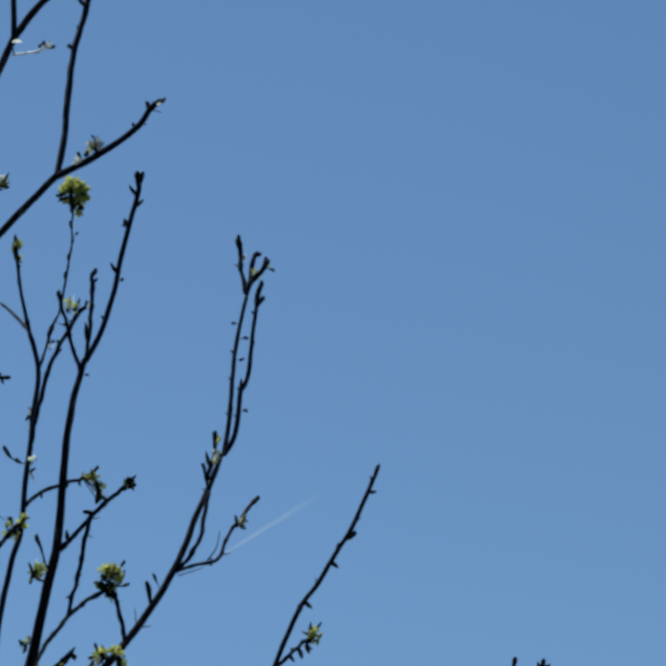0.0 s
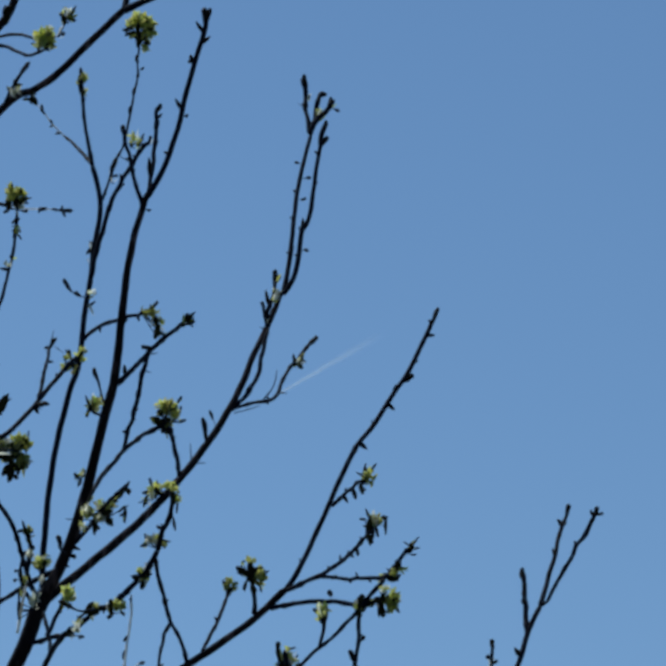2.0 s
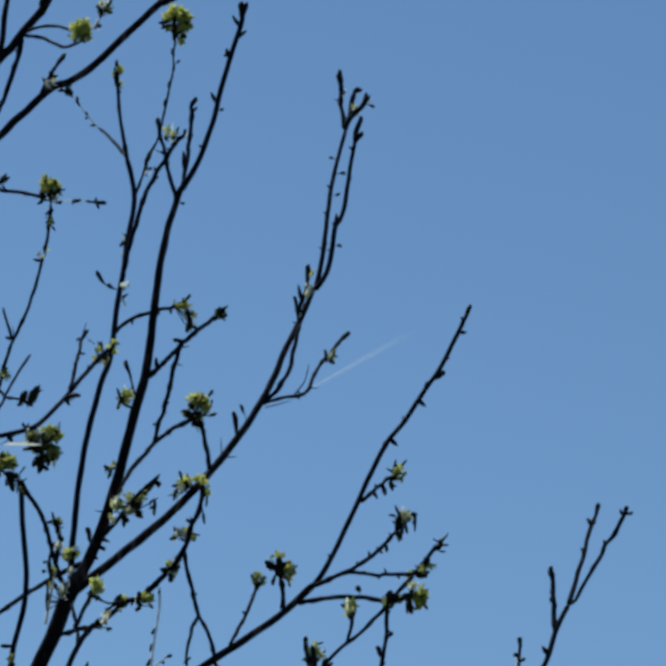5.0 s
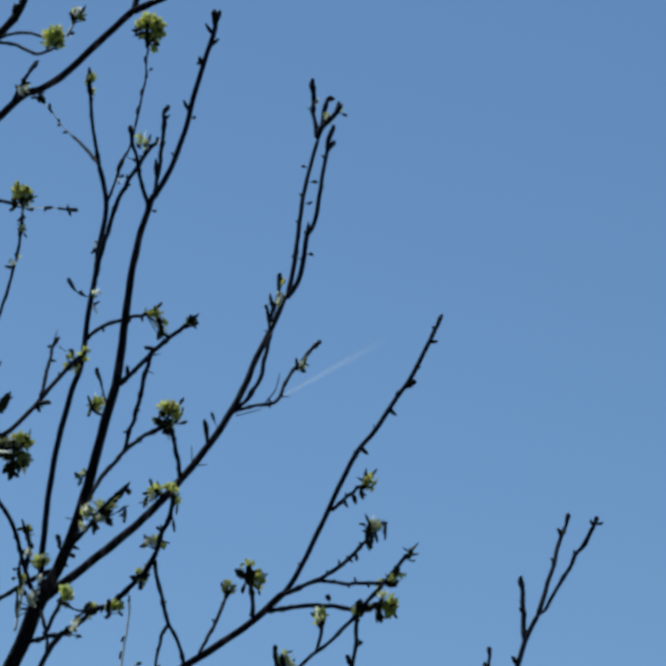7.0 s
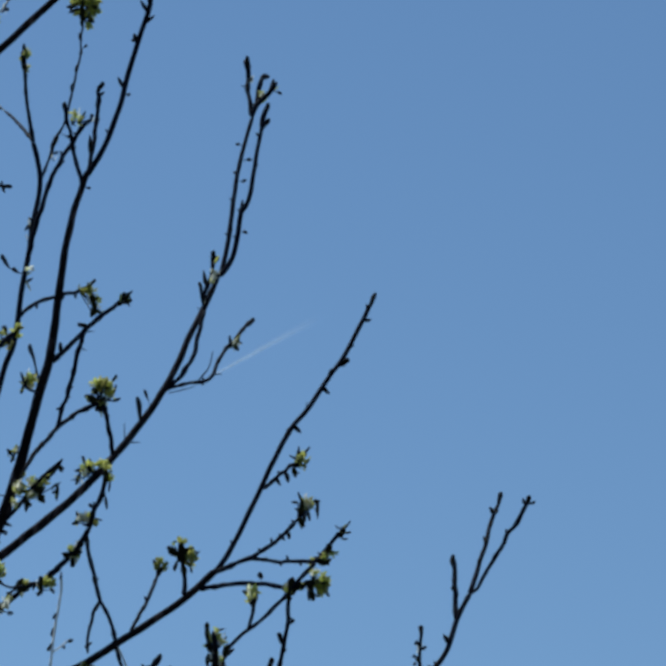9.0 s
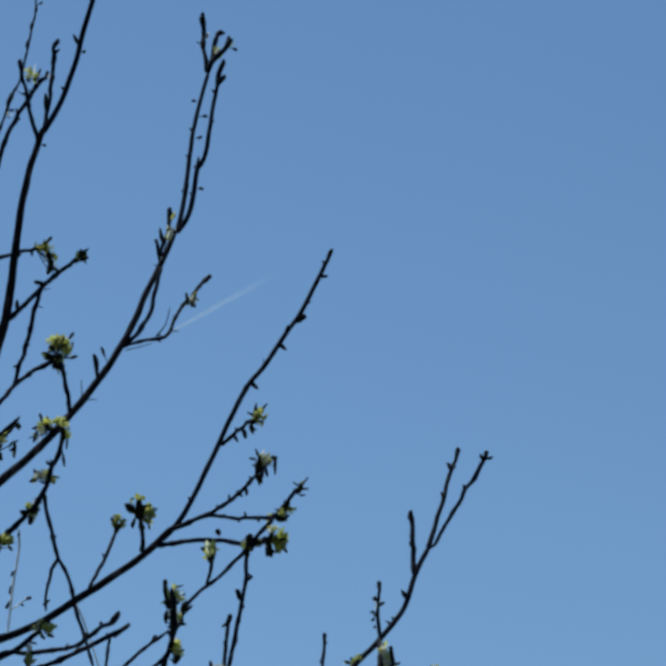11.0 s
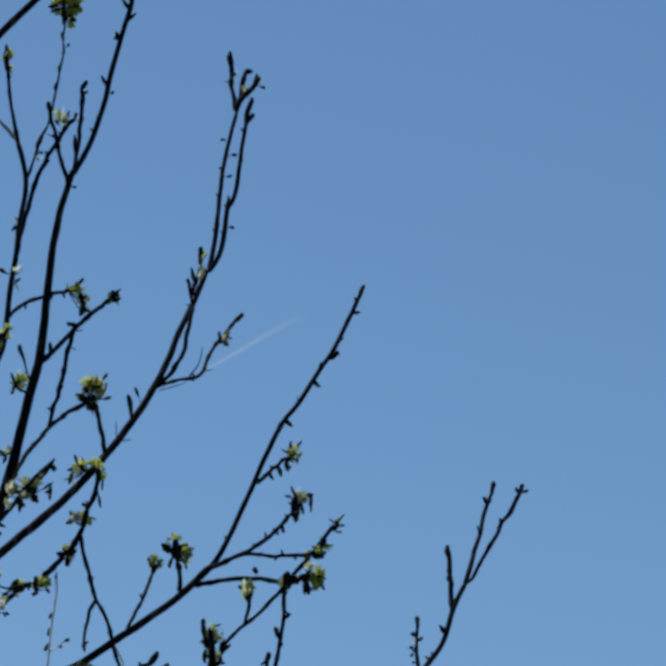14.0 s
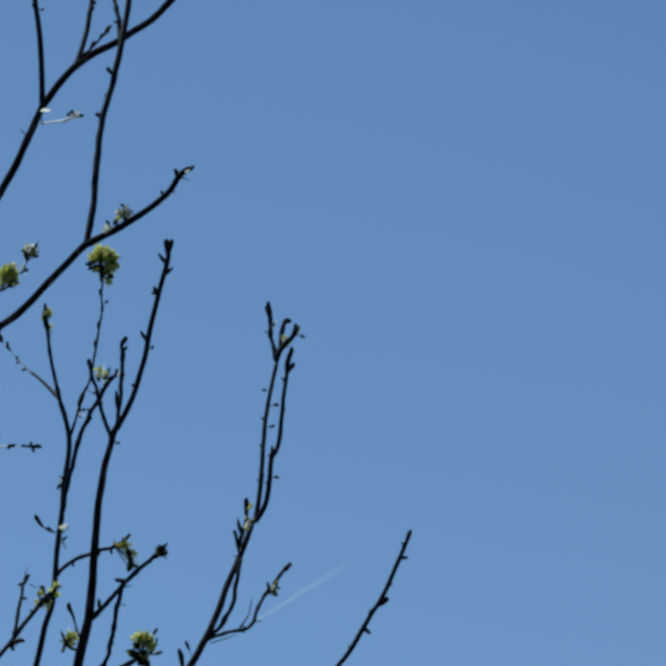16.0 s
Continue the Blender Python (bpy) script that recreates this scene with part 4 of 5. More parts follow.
L14c = stem("twig", L14, 0.0031, 0.0027, None, (-0.652, 7.395, 4.398), (-0.641, 7.367, 4.411), (-0.632, 7.348, 4.417), (-0.627, 7.333, 4.422), (-0.608, 7.296, 4.431))
buds(L14c, (0.272, -83, 11.1, "o"), (0.405, -51, 13.7, "c"), (0.432, 28, 14.1, "o"), (0.668, -28, 28.0, "c"))
L14e = stem("twig", L14, 0.0027, 0.0022, None, (-0.609, 7.387, 4.419), (-0.607, 7.436, 4.423), (-0.604, 7.467, 4.426))
L15 = stem("twig", L13, 0.0031, 0.0022, None, (-0.690, 7.459, 4.536), (-0.667, 7.434, 4.534), (-0.636, 7.402, 4.525), (-0.596, 7.359, 4.498))
L16 = stem("twig", L13, 0.0031, 0.0027, None, (-0.690, 7.459, 4.528), (-0.659, 7.433, 4.515), (-0.620, 7.397, 4.486), (-0.604, 7.382, 4.485), (-0.587, 7.366, 4.486))
L16b = stem("twig", L13, 0.0013, 0.0011, SUNLIT_TWIG, (-0.587, 7.366, 4.486), (-0.574, 7.366, 4.505), (-0.565, 7.366, 4.517), (-0.556, 7.366, 4.539))
L17 = stem("twig", L13, 0.0045, 0.0040, None, (-0.695, 7.457, 4.520), (-0.705, 7.488, 4.489), (-0.718, 7.519, 4.459), (-0.736, 7.557, 4.422))
buds(L17, (0.177, 115, 9.3, "o"))
L18 = stem("twig", L13, 0.0040, 0.0031, None, (-0.640, 7.476, 4.666), (-0.643, 7.498, 4.708), (-0.642, 7.530, 4.768), (-0.638, 7.556, 4.819))

# far left shoots
L7 = stem("branch", tree, 0.0038, 0.0025, None, (-1.000, 7.380, 3.205), (-0.850, 7.320, 3.520), (-0.695, 7.300, 3.813), (-0.671, 7.278, 3.885), (-0.658, 7.266, 3.925), (-0.640, 7.254, 3.964), (-0.625, 7.239, 4.011), (-0.616, 7.228, 4.051), (-0.608, 7.214, 4.097), (-0.606, 7.200, 4.146))
buds(L7, (0.760, -70, 4.5, "o"), (0.777, -106, 14.2, "o"), (0.778, -32, 19.4, "t"), (0.842, -17, 8.7, "o"), (0.871, -1, 10.8, "o"), (0.904, -86, 15.1, "o"), (0.918, -15, 12.8, "c"))
L7b = stem("branch", tree, 0.0035, 0.0031, None, (-1.000, 7.390, 3.835), (-0.900, 7.320, 4.123), (-0.736, 7.300, 4.199), (-0.692, 7.279, 4.186), (-0.660, 7.264, 4.179), (-0.623, 7.246, 4.166))
L7b2 = stem("twig", L7, 0.0012, 0.0010, SUNLIT_TWIG, (-0.623, 7.246, 4.166), (-0.597, 7.246, 4.162), (-0.576, 7.246, 4.162), (-0.552, 7.246, 4.162), (-0.528, 7.246, 4.159))
buds(L7b2, (0.315, 117, 7.3, "o"), (0.495, -4, 15.8, "o"), (0.543, 127, 7.3, "o"), (0.727, 3, 12.2, "o"), (0.835, -6, 22.5, "c"), (0.898, -96, 8.6, "o"), (0.911, 53, 11.4, "o"))
L7c = stem("twig", L7, 0.0027, 0.0022, None, (-0.658, 7.265, 3.929), (-0.671, 7.292, 3.966), (-0.681, 7.315, 3.997))
L7d = stem("branch", tree, 0.0027, 0.0022, None, (-0.800, 7.320, 3.637), (-0.683, 7.300, 3.810), (-0.666, 7.300, 3.846), (-0.653, 7.300, 3.876), (-0.631, 7.300, 3.916))
L7e = stem("branch", tree, 0.0022, 0.0022, None, (-0.810, 7.320, 3.745), (-0.692, 7.300, 3.845), (-0.662, 7.273, 3.833), (-0.636, 7.250, 3.825))
L6 = stem("branch", tree, 0.0048, 0.0040, None, (-1.000, 7.380, 3.340), (-0.860, 7.360, 3.673), (-0.712, 7.350, 3.778), (-0.674, 7.381, 3.802), (-0.646, 7.405, 3.818), (-0.621, 7.426, 3.837), (-0.594, 7.457, 3.879), (-0.577, 7.480, 3.911), (-0.553, 7.511, 3.957), (-0.532, 7.537, 3.995), (-0.519, 7.550, 4.012))
buds(L6, (0.667, 79, 17.9, "o"), (0.713, -96, 12.7, "c"), (0.715, -55, 11.6, "o"), (0.808, -100, 6.2, "o"), (0.834, 82, 13.4, "t"), (0.837, 128, 16.7, "o"), (0.838, 59, 23.0, "c"), (0.851, -21, 9.8, "o"), (0.924, -44, 9.1, "o"))
L6b = stem("twig", L6, 0.0035, 0.0027, None, (-0.577, 7.480, 3.914), (-0.574, 7.510, 3.961), (-0.570, 7.534, 3.999), (-0.569, 7.555, 4.029))
buds(L6b, (0.452, -29, 7.4, "o"), (0.698, 83, 11.4, "o"), (0.942, 26, 21.9, "c"), (1.000, -111, 9.6, "c"), (1.000, 8, 29.7, "t"))
L6d = stem("twig", L6, 0.0007, 0.0006, None, (-0.559, 7.555, 4.028), (-0.552, 7.551, 4.022), (-0.545, 7.547, 4.016))
L9 = stem("branch", tree, 0.0048, 0.0045, None, (-0.780, 7.520, 2.575), (-0.720, 7.420, 2.980), (-0.642, 7.350, 3.351), (-0.627, 7.324, 3.436), (-0.614, 7.307, 3.494), (-0.612, 7.290, 3.549), (-0.619, 7.274, 3.604), (-0.624, 7.261, 3.649), (-0.627, 7.250, 3.684))
buds(L9, (0.749, 117, 14.7, "o"), (0.775, -91, 21.2, "c"), (0.888, 26, 7.3, "o"), (0.934, 36, 6.6, "o"))

# opening leaves
tuft("g", L15, 1.000, ("d", -2, -14, -6, 28, 7.9), ("g", 8, -17, -8, 39, 14.4), ("g", 11, -13, 8, 34, 13.1), ("g", 9, -4, 53, 20, 10.5), ("p", 6, 5, 35, 22, 9.2), ("d", 7, -12, 129, 12, 5.9), ("d", 14, -4, 113, 10, 4.6), ("p", -11, 1, 5, 13, 3.9))
tuft("p", L14c, 0.291, ("d", 2, -1, -60, 8, 5.9), ("p", 1, -12, 50, 23, 7.2), ("g", 10, 2, 40, 10, 5.3))
tuft("d", L14e, 0.000, ("d", -1, -6, 149, 20, 8.6), ("d", -13, -16, 87, 20, 5.9), ("p", 4, -7, 159, 10, 4.0))
tuft("g", L4b, 0.862, ("d", -2, -6, -7, 29, 6.7), ("g", -1, 9, 13, 22, 8.1), ("d", -3, 23, -8, 15, 6.7), ("p", 1, -9, 19, 17, 6.7), ("g", -4, 8, -33, 12, 5.4), ("d", -0, -8, 33, 10, 4.7), ("p", -6, 23, 28, 11, 4.0))
tuft("g", L7, 1.000, ("g", -5, 9, -12, 32, 9.0), ("g", -1, 9, 9, 30, 9.0), ("g", -8, 12, -28, 19, 7.1), ("d", -3, 2, 3, 22, 11.6), ("d", -13, -2, 3, 16, 10.3), ("d", 5, 7, 38, 15, 6.4), ("p", 2, -2, 13, 23, 7.1), ("d", 7, 13, 66, 16, 3.2), ("g", 9, 9, -1, 24, 5.8), ("d", 7, -3, 102, 11, 4.5), ("p", -2, -6, 144, 13, 5.1), ("d", -12, -2, -132, 12, 5.8), ("g", -12, 23, -7, 20, 3.9), ("p", 0, 20, 10, 22, 3.9))
tuft("d", L7, 0.968, ("d", 3, 20, -134, 15, 7.1), ("d", -0, 4, -169, 17, 7.1), ("g", 2, 6, 176, 17, 5.8), ("d", 3, -8, 147, 13, 3.2))
tuft("p", L7, 0.913, ("p", -5, -7, -15, 13, 5.2), ("p", 0, -7, 12, 15, 4.5), ("g", 1, 11, 83, 10, 4.5))
tuft("g", L6, 1.000, ("d", -5, -14, -125, 28, 10.1), ("g", -10, -24, -84, 21, 6.1), ("g", -15, -9, -52, 14, 6.1), ("d", -14, -4, -11, 16, 6.7), ("g", 0, -8, 16, 27, 8.8), ("p", -10, -32, 7, 19, 5.4), ("g", 3, -1, -3, 17, 5.4), ("d", -14, -24, -28, 13, 6.1))
tuft("g", L4d, 1.000, ("d", -3, -19, 0, 40, 8.3), ("d", 4, 14, 100, 18, 9.6), ("d", -9, 23, -110, 23, 6.9), ("d", -9, 12, -117, 19, 6.9), ("g", -2, 15, -18, 33, 13.8), ("g", 3, 17, 12, 31, 13.8), ("g", 6, 17, 65, 25, 13.8), ("g", 6, 9, 94, 25, 11.7), ("g", -8, 20, -38, 23, 10.3), ("g", 1, 4, 116, 16, 10.3), ("d", 7, -1, 132, 15, 7.6), ("g", 4, -13, 139, 19, 6.2), ("g", -4, 9, -122, 19, 7.6), ("p", 10, 1, 107, 14, 7.6), ("d", 5, -20, 32, 16, 6.2), ("g", 2, 25, 43, 25, 11.0), ("p", -1, 1, -152, 15, 4.8))
tuft("g", L4c, 0.988, ("g", -24, -5, -10, 23, 5.3), ("p", -19, -3, -1, 24, 4.0), ("d", -15, -1, 22, 17, 4.0), ("g", -20, -9, 29, 16, 6.7), ("d", -29, -9, -9, 12, 5.3), ("p", 3, -2, 28, 12, 4.7))
tuft("p", L4d, 0.223, ("p", -2, -35, -10, 22, 4.1), ("p", 5, -5, 18, 12, 4.1), ("p", 2, -36, 22, 10, 4.1))
tuft("p", L4, 0.731, ("p", -2, 46, -11, 15, 4.7), ("p", -3, 23, -17, 12, 3.4))
tuft("p", L4, 0.671, ("p", 2, 11, 61, 17, 5.4), ("d", 6, -7, 63, 11, 4.1), ("p", 4, -6, 154, 21, 4.7), ("g", 4, 6, 52, 10, 4.1))
tuft("g", L4e, 0.810, ("g", -7, -2, 3, 13, 4.1), ("g", -6, -1, 97, 32, 5.5), ("d", 15, -6, 160, 22, 10.2), ("d", 23, -22, -168, 26, 10.2), ("g", 23, -7, 160, 17, 6.1), ("p", 25, -24, 141, 11, 4.8), ("d", 26, -34, 131, 13, 6.1), ("g", 18, -5, 46, 10, 4.8), ("p", 12, -12, -178, 17, 3.4), ("d", 20, -42, 44, 8, 6.8))
tuft("g", L2i, 0.516, ("d", -12, 23, 157, 25, 4.6), ("g", -2, 1, 22, 25, 12.4), ("p", 2, 4, 94, 12, 7.2), ("d", -4, 4, -166, 16, 5.9), ("g", 5, 8, 36, 18, 7.9), ("d", -3, -2, 24, 15, 6.6), ("p", -1, 22, 34, 9, 4.6))
tuft("g", L2g, 1.000, ("d", 0, 6, -69, 19, 13.5), ("d", -0, 16, -31, 12, 11.5), ("g", 2, 19, -20, 26, 8.8), ("g", 5, 19, -3, 30, 10.1), ("g", 8, 24, 19, 22, 8.8), ("p", 15, 12, 15, 26, 11.5), ("p", 22, 13, 40, 13, 8.8), ("d", 28, 20, 10, 15, 4.1), ("d", 26, 7, 72, 14, 5.4), ("d", 6, -13, 7, 28, 11.5), ("p", 9, -7, 10, 22, 7.4), ("d", 16, -21, -6, 21, 7.4), ("d", -0, -12, 13, 15, 7.4), ("g", 8, -15, 164, 10, 4.1), ("d", 24, 39, 34, 13, 5.4), ("g", 12, 29, 50, 16, 7.4), ("d", 18, 7, 31, 15, 5.4))
tuft("g", L2, 0.339, ("d", -20, -17, -42, 13, 6.6), ("g", -17, -13, 21, 15, 7.9), ("d", -17, -15, -158, 13, 5.3), ("p", -20, -10, 83, 10, 5.3), ("d", -15, -11, 23, 12, 4.0))
tuft("d", L11i, 0.503, ("d", -1, -16, 3, 30, 11.2), ("d", 6, -5, 24, 23, 11.2), ("d", 9, -12, 20, 21, 9.8), ("d", 12, -11, 136, 15, 10.5), ("d", -7, -15, -177, 21, 9.2), ("d", -11, -20, 118, 14, 7.9), ("g", 11, 2, 31, 20, 8.5), ("g", 1, 10, -19, 13, 6.6), ("g", 21, 6, 12, 18, 5.9), ("p", -25, -12, 11, 29, 7.9), ("p", -19, -8, 25, 17, 7.2), ("p", -4, -21, 23, 18, 8.5), ("p", -29, -32, 26, 16, 9.2), ("d", -20, 9, 18, 20, 5.9), ("d", 20, 19, 37, 19, 7.2), ("d", 30, 24, 31, 30, 5.3), ("g", 23, 20, 31, 21, 4.6), ("d", 39, 40, 135, 11, 5.3), ("d", 40, 9, -179, 23, 6.6), ("d", 40, 8, 52, 7, 2.6), ("p", -1, 4, -30, 16, 6.6), ("d", -14, -3, -55, 15, 5.3), ("g", 6, 3, 12, 15, 5.9), ("p", 5, -18, 29, 10, 5.3))
tuft("g", L11b, 1.000, ("g", -7, 8, 85, 16, 8.3), ("g", 1, 4, 157, 18, 7.0), ("d", -1, 5, 175, 22, 8.3), ("d", 5, -12, -177, 15, 3.8), ("d", 0, -39, 170, 17, 5.1), ("g", -7, 16, 43, 11, 5.7), ("p", 5, -1, 139, 9, 4.5))
tuft("g", L3, 0.392, ("d", -9, 5, -38, 15, 10.2), ("g", -6, 11, -38, 21, 8.8), ("g", -5, 14, 63, 22, 7.5), ("p", -16, -3, -30, 20, 6.1), ("d", -21, 17, -20, 14, 5.4), ("d", -23, 7, -102, 13, 6.8), ("g", -16, 10, -89, 15, 6.1), ("d", -29, 1, -164, 18, 6.8), ("d", -29, -8, -108, 13, 2.7), ("p", -23, -8, -153, 14, 4.8), ("g", -10, 6, 80, 11, 6.1), ("g", -14, 16, 46, 11, 5.4))
tuft("p", L11a, 1.000, ("p", -2, 7, -56, 23, 9.7), ("g", -7, 13, 22, 14, 5.8), ("p", 1, 8, -45, 17, 7.8), ("d", -16, 14, -28, 12, 5.2), ("d", -17, 6, -115, 12, 6.5), ("g", 3, 8, 45, 13, 8.4), ("g", 6, 6, 118, 9, 6.5), ("d", 9, 13, 99, 10, 3.2), ("p", -13, 9, -85, 11, 5.8), ("d", -2, 1, 20, 17, 7.1))
tuft("p", L11a, 0.827, ("p", 3, 3, 34, 25, 6.5), ("g", 1, 3, -58, 12, 6.5), ("p", -1, -3, 151, 16, 5.9), ("d", 4, -3, 63, 10, 8.5), ("d", -5, -4, -84, 10, 6.5), ("g", 6, -4, 119, 8, 5.2))
tuft("g", L11a, 0.643, ("d", -13, -24, -3, 20, 8.5), ("g", -7, -21, 18, 22, 11.1), ("g", 0, -20, 36, 18, 9.8), ("d", -7, -16, 89, 20, 5.2), ("g", -3, -13, 90, 14, 8.5), ("d", -9, -22, -146, 14, 6.5), ("d", 3, -20, 143, 11, 4.6), ("p", 0, -24, 84, 12, 3.9), ("p", -18, -19, 3, 12, 4.6), ("g", 3, -4, 36, 6, 5.2))
tuft("g", L11a, 0.492, ("d", -19, -7, 38, 21, 8.6), ("g", -13, -4, 36, 18, 8.6), ("d", -13, -9, 74, 19, 9.9), ("g", -7, 1, 61, 13, 5.9), ("p", -10, -13, 99, 7, 5.9), ("p", -35, -28, 47, 19, 5.3), ("d", -21, -11, -138, 12, 6.6), ("g", -1, -6, 47, 9, 5.3))
tuft("p", L11e, 1.000, ("d", -1, -5, 28, 15, 8.3), ("d", 2, -4, 98, 11, 6.4), ("p", 9, -1, 52, 18, 7.1), ("p", 7, -6, 116, 8, 4.5), ("g", 10, -1, 47, 9, 5.1), ("d", 19, -7, 95, 9, 5.1))
tuft("g", L11g, 0.909, ("g", 2, -18, 3, 32, 8.3), ("g", 4, -10, 32, 17, 7.1), ("d", -10, -14, 116, 17, 7.7), ("d", -6, -25, -174, 9, 4.5), ("d", -3, -10, -6, 14, 5.1), ("p", -3, -2, 17, 13, 5.8), ("d", 2, -22, 66, 8, 6.4), ("p", 8, -11, 41, 8, 3.8))
tuft("d", L10b, 1.000, ("d", -1, -12, -18, 26, 5.9), ("d", 1, -1, 112, 8, 7.9), ("g", -2, -8, 22, 17, 7.2), ("d", 3, -22, -21, 19, 5.2), ("p", 4, -15, 43, 10, 4.6), ("g", -7, -4, -50, 7, 4.6))
tuft("p", L10b, 0.544, ("p", -5, -14, 22, 19, 8.5), ("d", -5, -7, -16, 9, 4.6), ("d", 3, 1, 15, 8, 5.9), ("p", -0, -14, 50, 12, 5.9))
tuft("g", L4, 0.067, ("g", -4, -10, -12, 26, 10.0), ("d", -2, -3, 9, 15, 8.7), ("g", 2, -1, 41, 18, 8.7), ("p", -2, 9, 44, 16, 6.0), ("d", -4, -8, -61, 10, 6.7), ("g", -6, 7, -46, 8, 5.4))
tuft("p", L10d, 0.604, ("p", 24, -9, 1, 32, 5.3), ("p", 32, 30, 22, 16, 5.9), ("d", 0, -28, -6, 26, 3.9))
tuft("g", L10c, 0.530, ("d", 3, -11, -11, 29, 7.9), ("g", 7, -7, -15, 20, 5.3), ("g", 2, -28, -13, 17, 4.6))
tuft("d", L7e, 0.996, ("d", 1, -10, 22, 21, 11.0), ("d", 17, -10, 18, 28, 12.3), ("p", 13, -10, 14, 20, 4.5), ("d", 23, -5, 12, 27, 5.8), ("d", 3, -6, -131, 10, 5.8), ("d", 10, -8, 95, 10, 5.2))
tuft("g", L6, 0.724, ("p", -8, -21, 53, 31, 13.2), ("p", 6, -21, 57, 23, 11.2), ("g", 20, -13, 64, 29, 11.2), ("g", 30, -18, 74, 25, 12.6), ("g", 34, -25, 160, 35, 9.9), ("g", 39, -38, -179, 22, 5.3), ("d", 19, -30, -103, 30, 8.6), ("d", 22, -34, 17, 23, 11.2), ("d", 23, -40, -171, 33, 14.6), ("d", 14, -48, -157, 19, 10.6), ("d", 29, -47, 172, 18, 8.6), ("g", 29, -27, 167, 28, 7.3), ("d", 45, -3, 2, 14, 2.6), ("g", 48, -19, 30, 14, 4.6), ("g", 40, -54, 173, 14, 2.6), ("d", 27, -36, -105, 20, 9.9), ("p", -2, -25, -129, 12, 6.0), ("g", 21, -7, 29, 10, 6.0))
tuft("g", L9, 1.000, ("g", -33, 22, 13, 34, 13.6), ("g", -27, 25, 40, 26, 12.3), ("g", -24, 29, 89, 19, 9.7), ("d", -27, 16, 107, 17, 11.0), ("d", -19, 10, 165, 22, 11.0), ("d", -24, 19, 111, 21, 9.7), ("d", -6, 6, 149, 27, 7.8), ("p", -13, -1, 97, 12, 3.9), ("d", 1, 4, 53, 9, 2.6), ("g", -19, 36, 76, 11, 7.1), ("g", -37, 31, -39, 18, 11.6), ("d", -34, 18, -133, 16, 11.6), ("d", -3, 16, 32, 14, 3.2))
tuft("g", L9, 0.775, ("g", -3, -28, 8, 20, 5.2), ("p", -0, -25, 33, 11, 3.9), ("d", -4, -34, 46, 11, 4.6))
tuft("g", L7, 0.737, ("g", -6, -22, 40, 20, 8.4), ("g", -0, -27, 57, 14, 5.8), ("d", -4, -11, 34, 9, 6.5), ("p", 2, -22, 38, 12, 4.5))
tuft("d", L7b, 0.887, ("d", -12, 14, 53, 18, 8.4), ("d", -11, 20, 44, 13, 5.2))
tuft("p", L3d, 1.000, ("g", 2, -3, 25, 16, 4.1), ("p", -2, -31, 21, 22, 7.6), ("p", -2, -42, 11, 17, 5.5), ("p", -10, -76, 9, 10, 4.1))
tuft("g", L3a1, 0.466, ("g", -6, 6, 44, 16, 5.6), ("g", -1, -6, 47, 18, 4.2), ("p", -3, 3, 25, 13, 3.5), ("g", 23, 19, 40, 11, 3.5))
tuft("p", L3a2, 0.768, ("p", 2, -4, 40, 11, 6.4), ("p", 4, 4, 62, 8, 3.5))
tuft("p", L3f, 0.744, ("d", -2, -11, -13, 20, 6.3), ("p", -2, -11, 34, 17, 10.5), ("d", 5, -6, 16, 23, 5.6), ("d", 1, -11, 111, 10, 6.3), ("p", 7, -11, 44, 10, 4.9), ("g", 2, -3, 21, 11, 5.6))
tuft("g", L21, 1.000, ("d", -5, -7, 162, 15, 8.3), ("d", -1, -8, 7, 35, 5.1), ("d", 4, 3, 36, 27, 4.5), ("g", 8, -1, 8, 21, 9.6), ("g", 5, -4, 100, 12, 8.3), ("d", 2, 7, -64, 13, 3.2), ("d", -2, -4, 39, 17, 9.6), ("g", 15, -4, 30, 15, 5.1), ("p", 9, 5, 30, 10, 5.7))
tuft("d", L22, 1.000, ("d", -1, -1, 147, 16, 8.8), ("d", 1, 3, 6, 25, 9.4), ("d", 6, 23, -26, 18, 4.4), ("p", 9, 12, 7, 24, 9.4), ("p", 15, 12, 2, 17, 8.2), ("g", 17, 22, 46, 11, 4.4), ("d", 21, 26, 77, 11, 5.0), ("d", 29, 27, 179, 25, 5.0), ("d", 13, 14, 165, 19, 5.0), ("d", -2, 25, -80, 10, 4.4), ("g", 9, 16, 60, 16, 5.7), ("d", 10, 7, -166, 22, 6.9), ("p", 7, 31, 23, 9, 4.4))
tuft("d", L23, 0.987, ("d", 1, -7, 12, 18, 9.7), ("d", 4, 0, 36, 20, 3.2), ("d", 2, 3, -57, 12, 2.6), ("d", 7, -0, 83, 11, 3.2), ("d", 4, -11, 83, 9, 3.9), ("g", 5, 5, 35, 9, 3.9))
tuft("g", L23, 0.723, ("d", -10, -15, 107, 20, 9.7), ("d", -1, -9, 31, 21, 9.7), ("g", 9, -5, 74, 16, 5.2), ("d", 6, 2, -15, 11, 3.2), ("d", 3, -15, 58, 11, 5.8), ("p", -17, -24, -15, 14, 5.2), ("p", 7, -12, 27, 8, 3.9), ("d", -18, -18, 41, 10, 5.2), ("g", -3, -15, 30, 20, 6.4), ("g", -21, -24, 49, 14, 5.8), ("g", 6, 4, 141, 18, 4.5), ("d", -13, -19, -35, 10, 3.9))
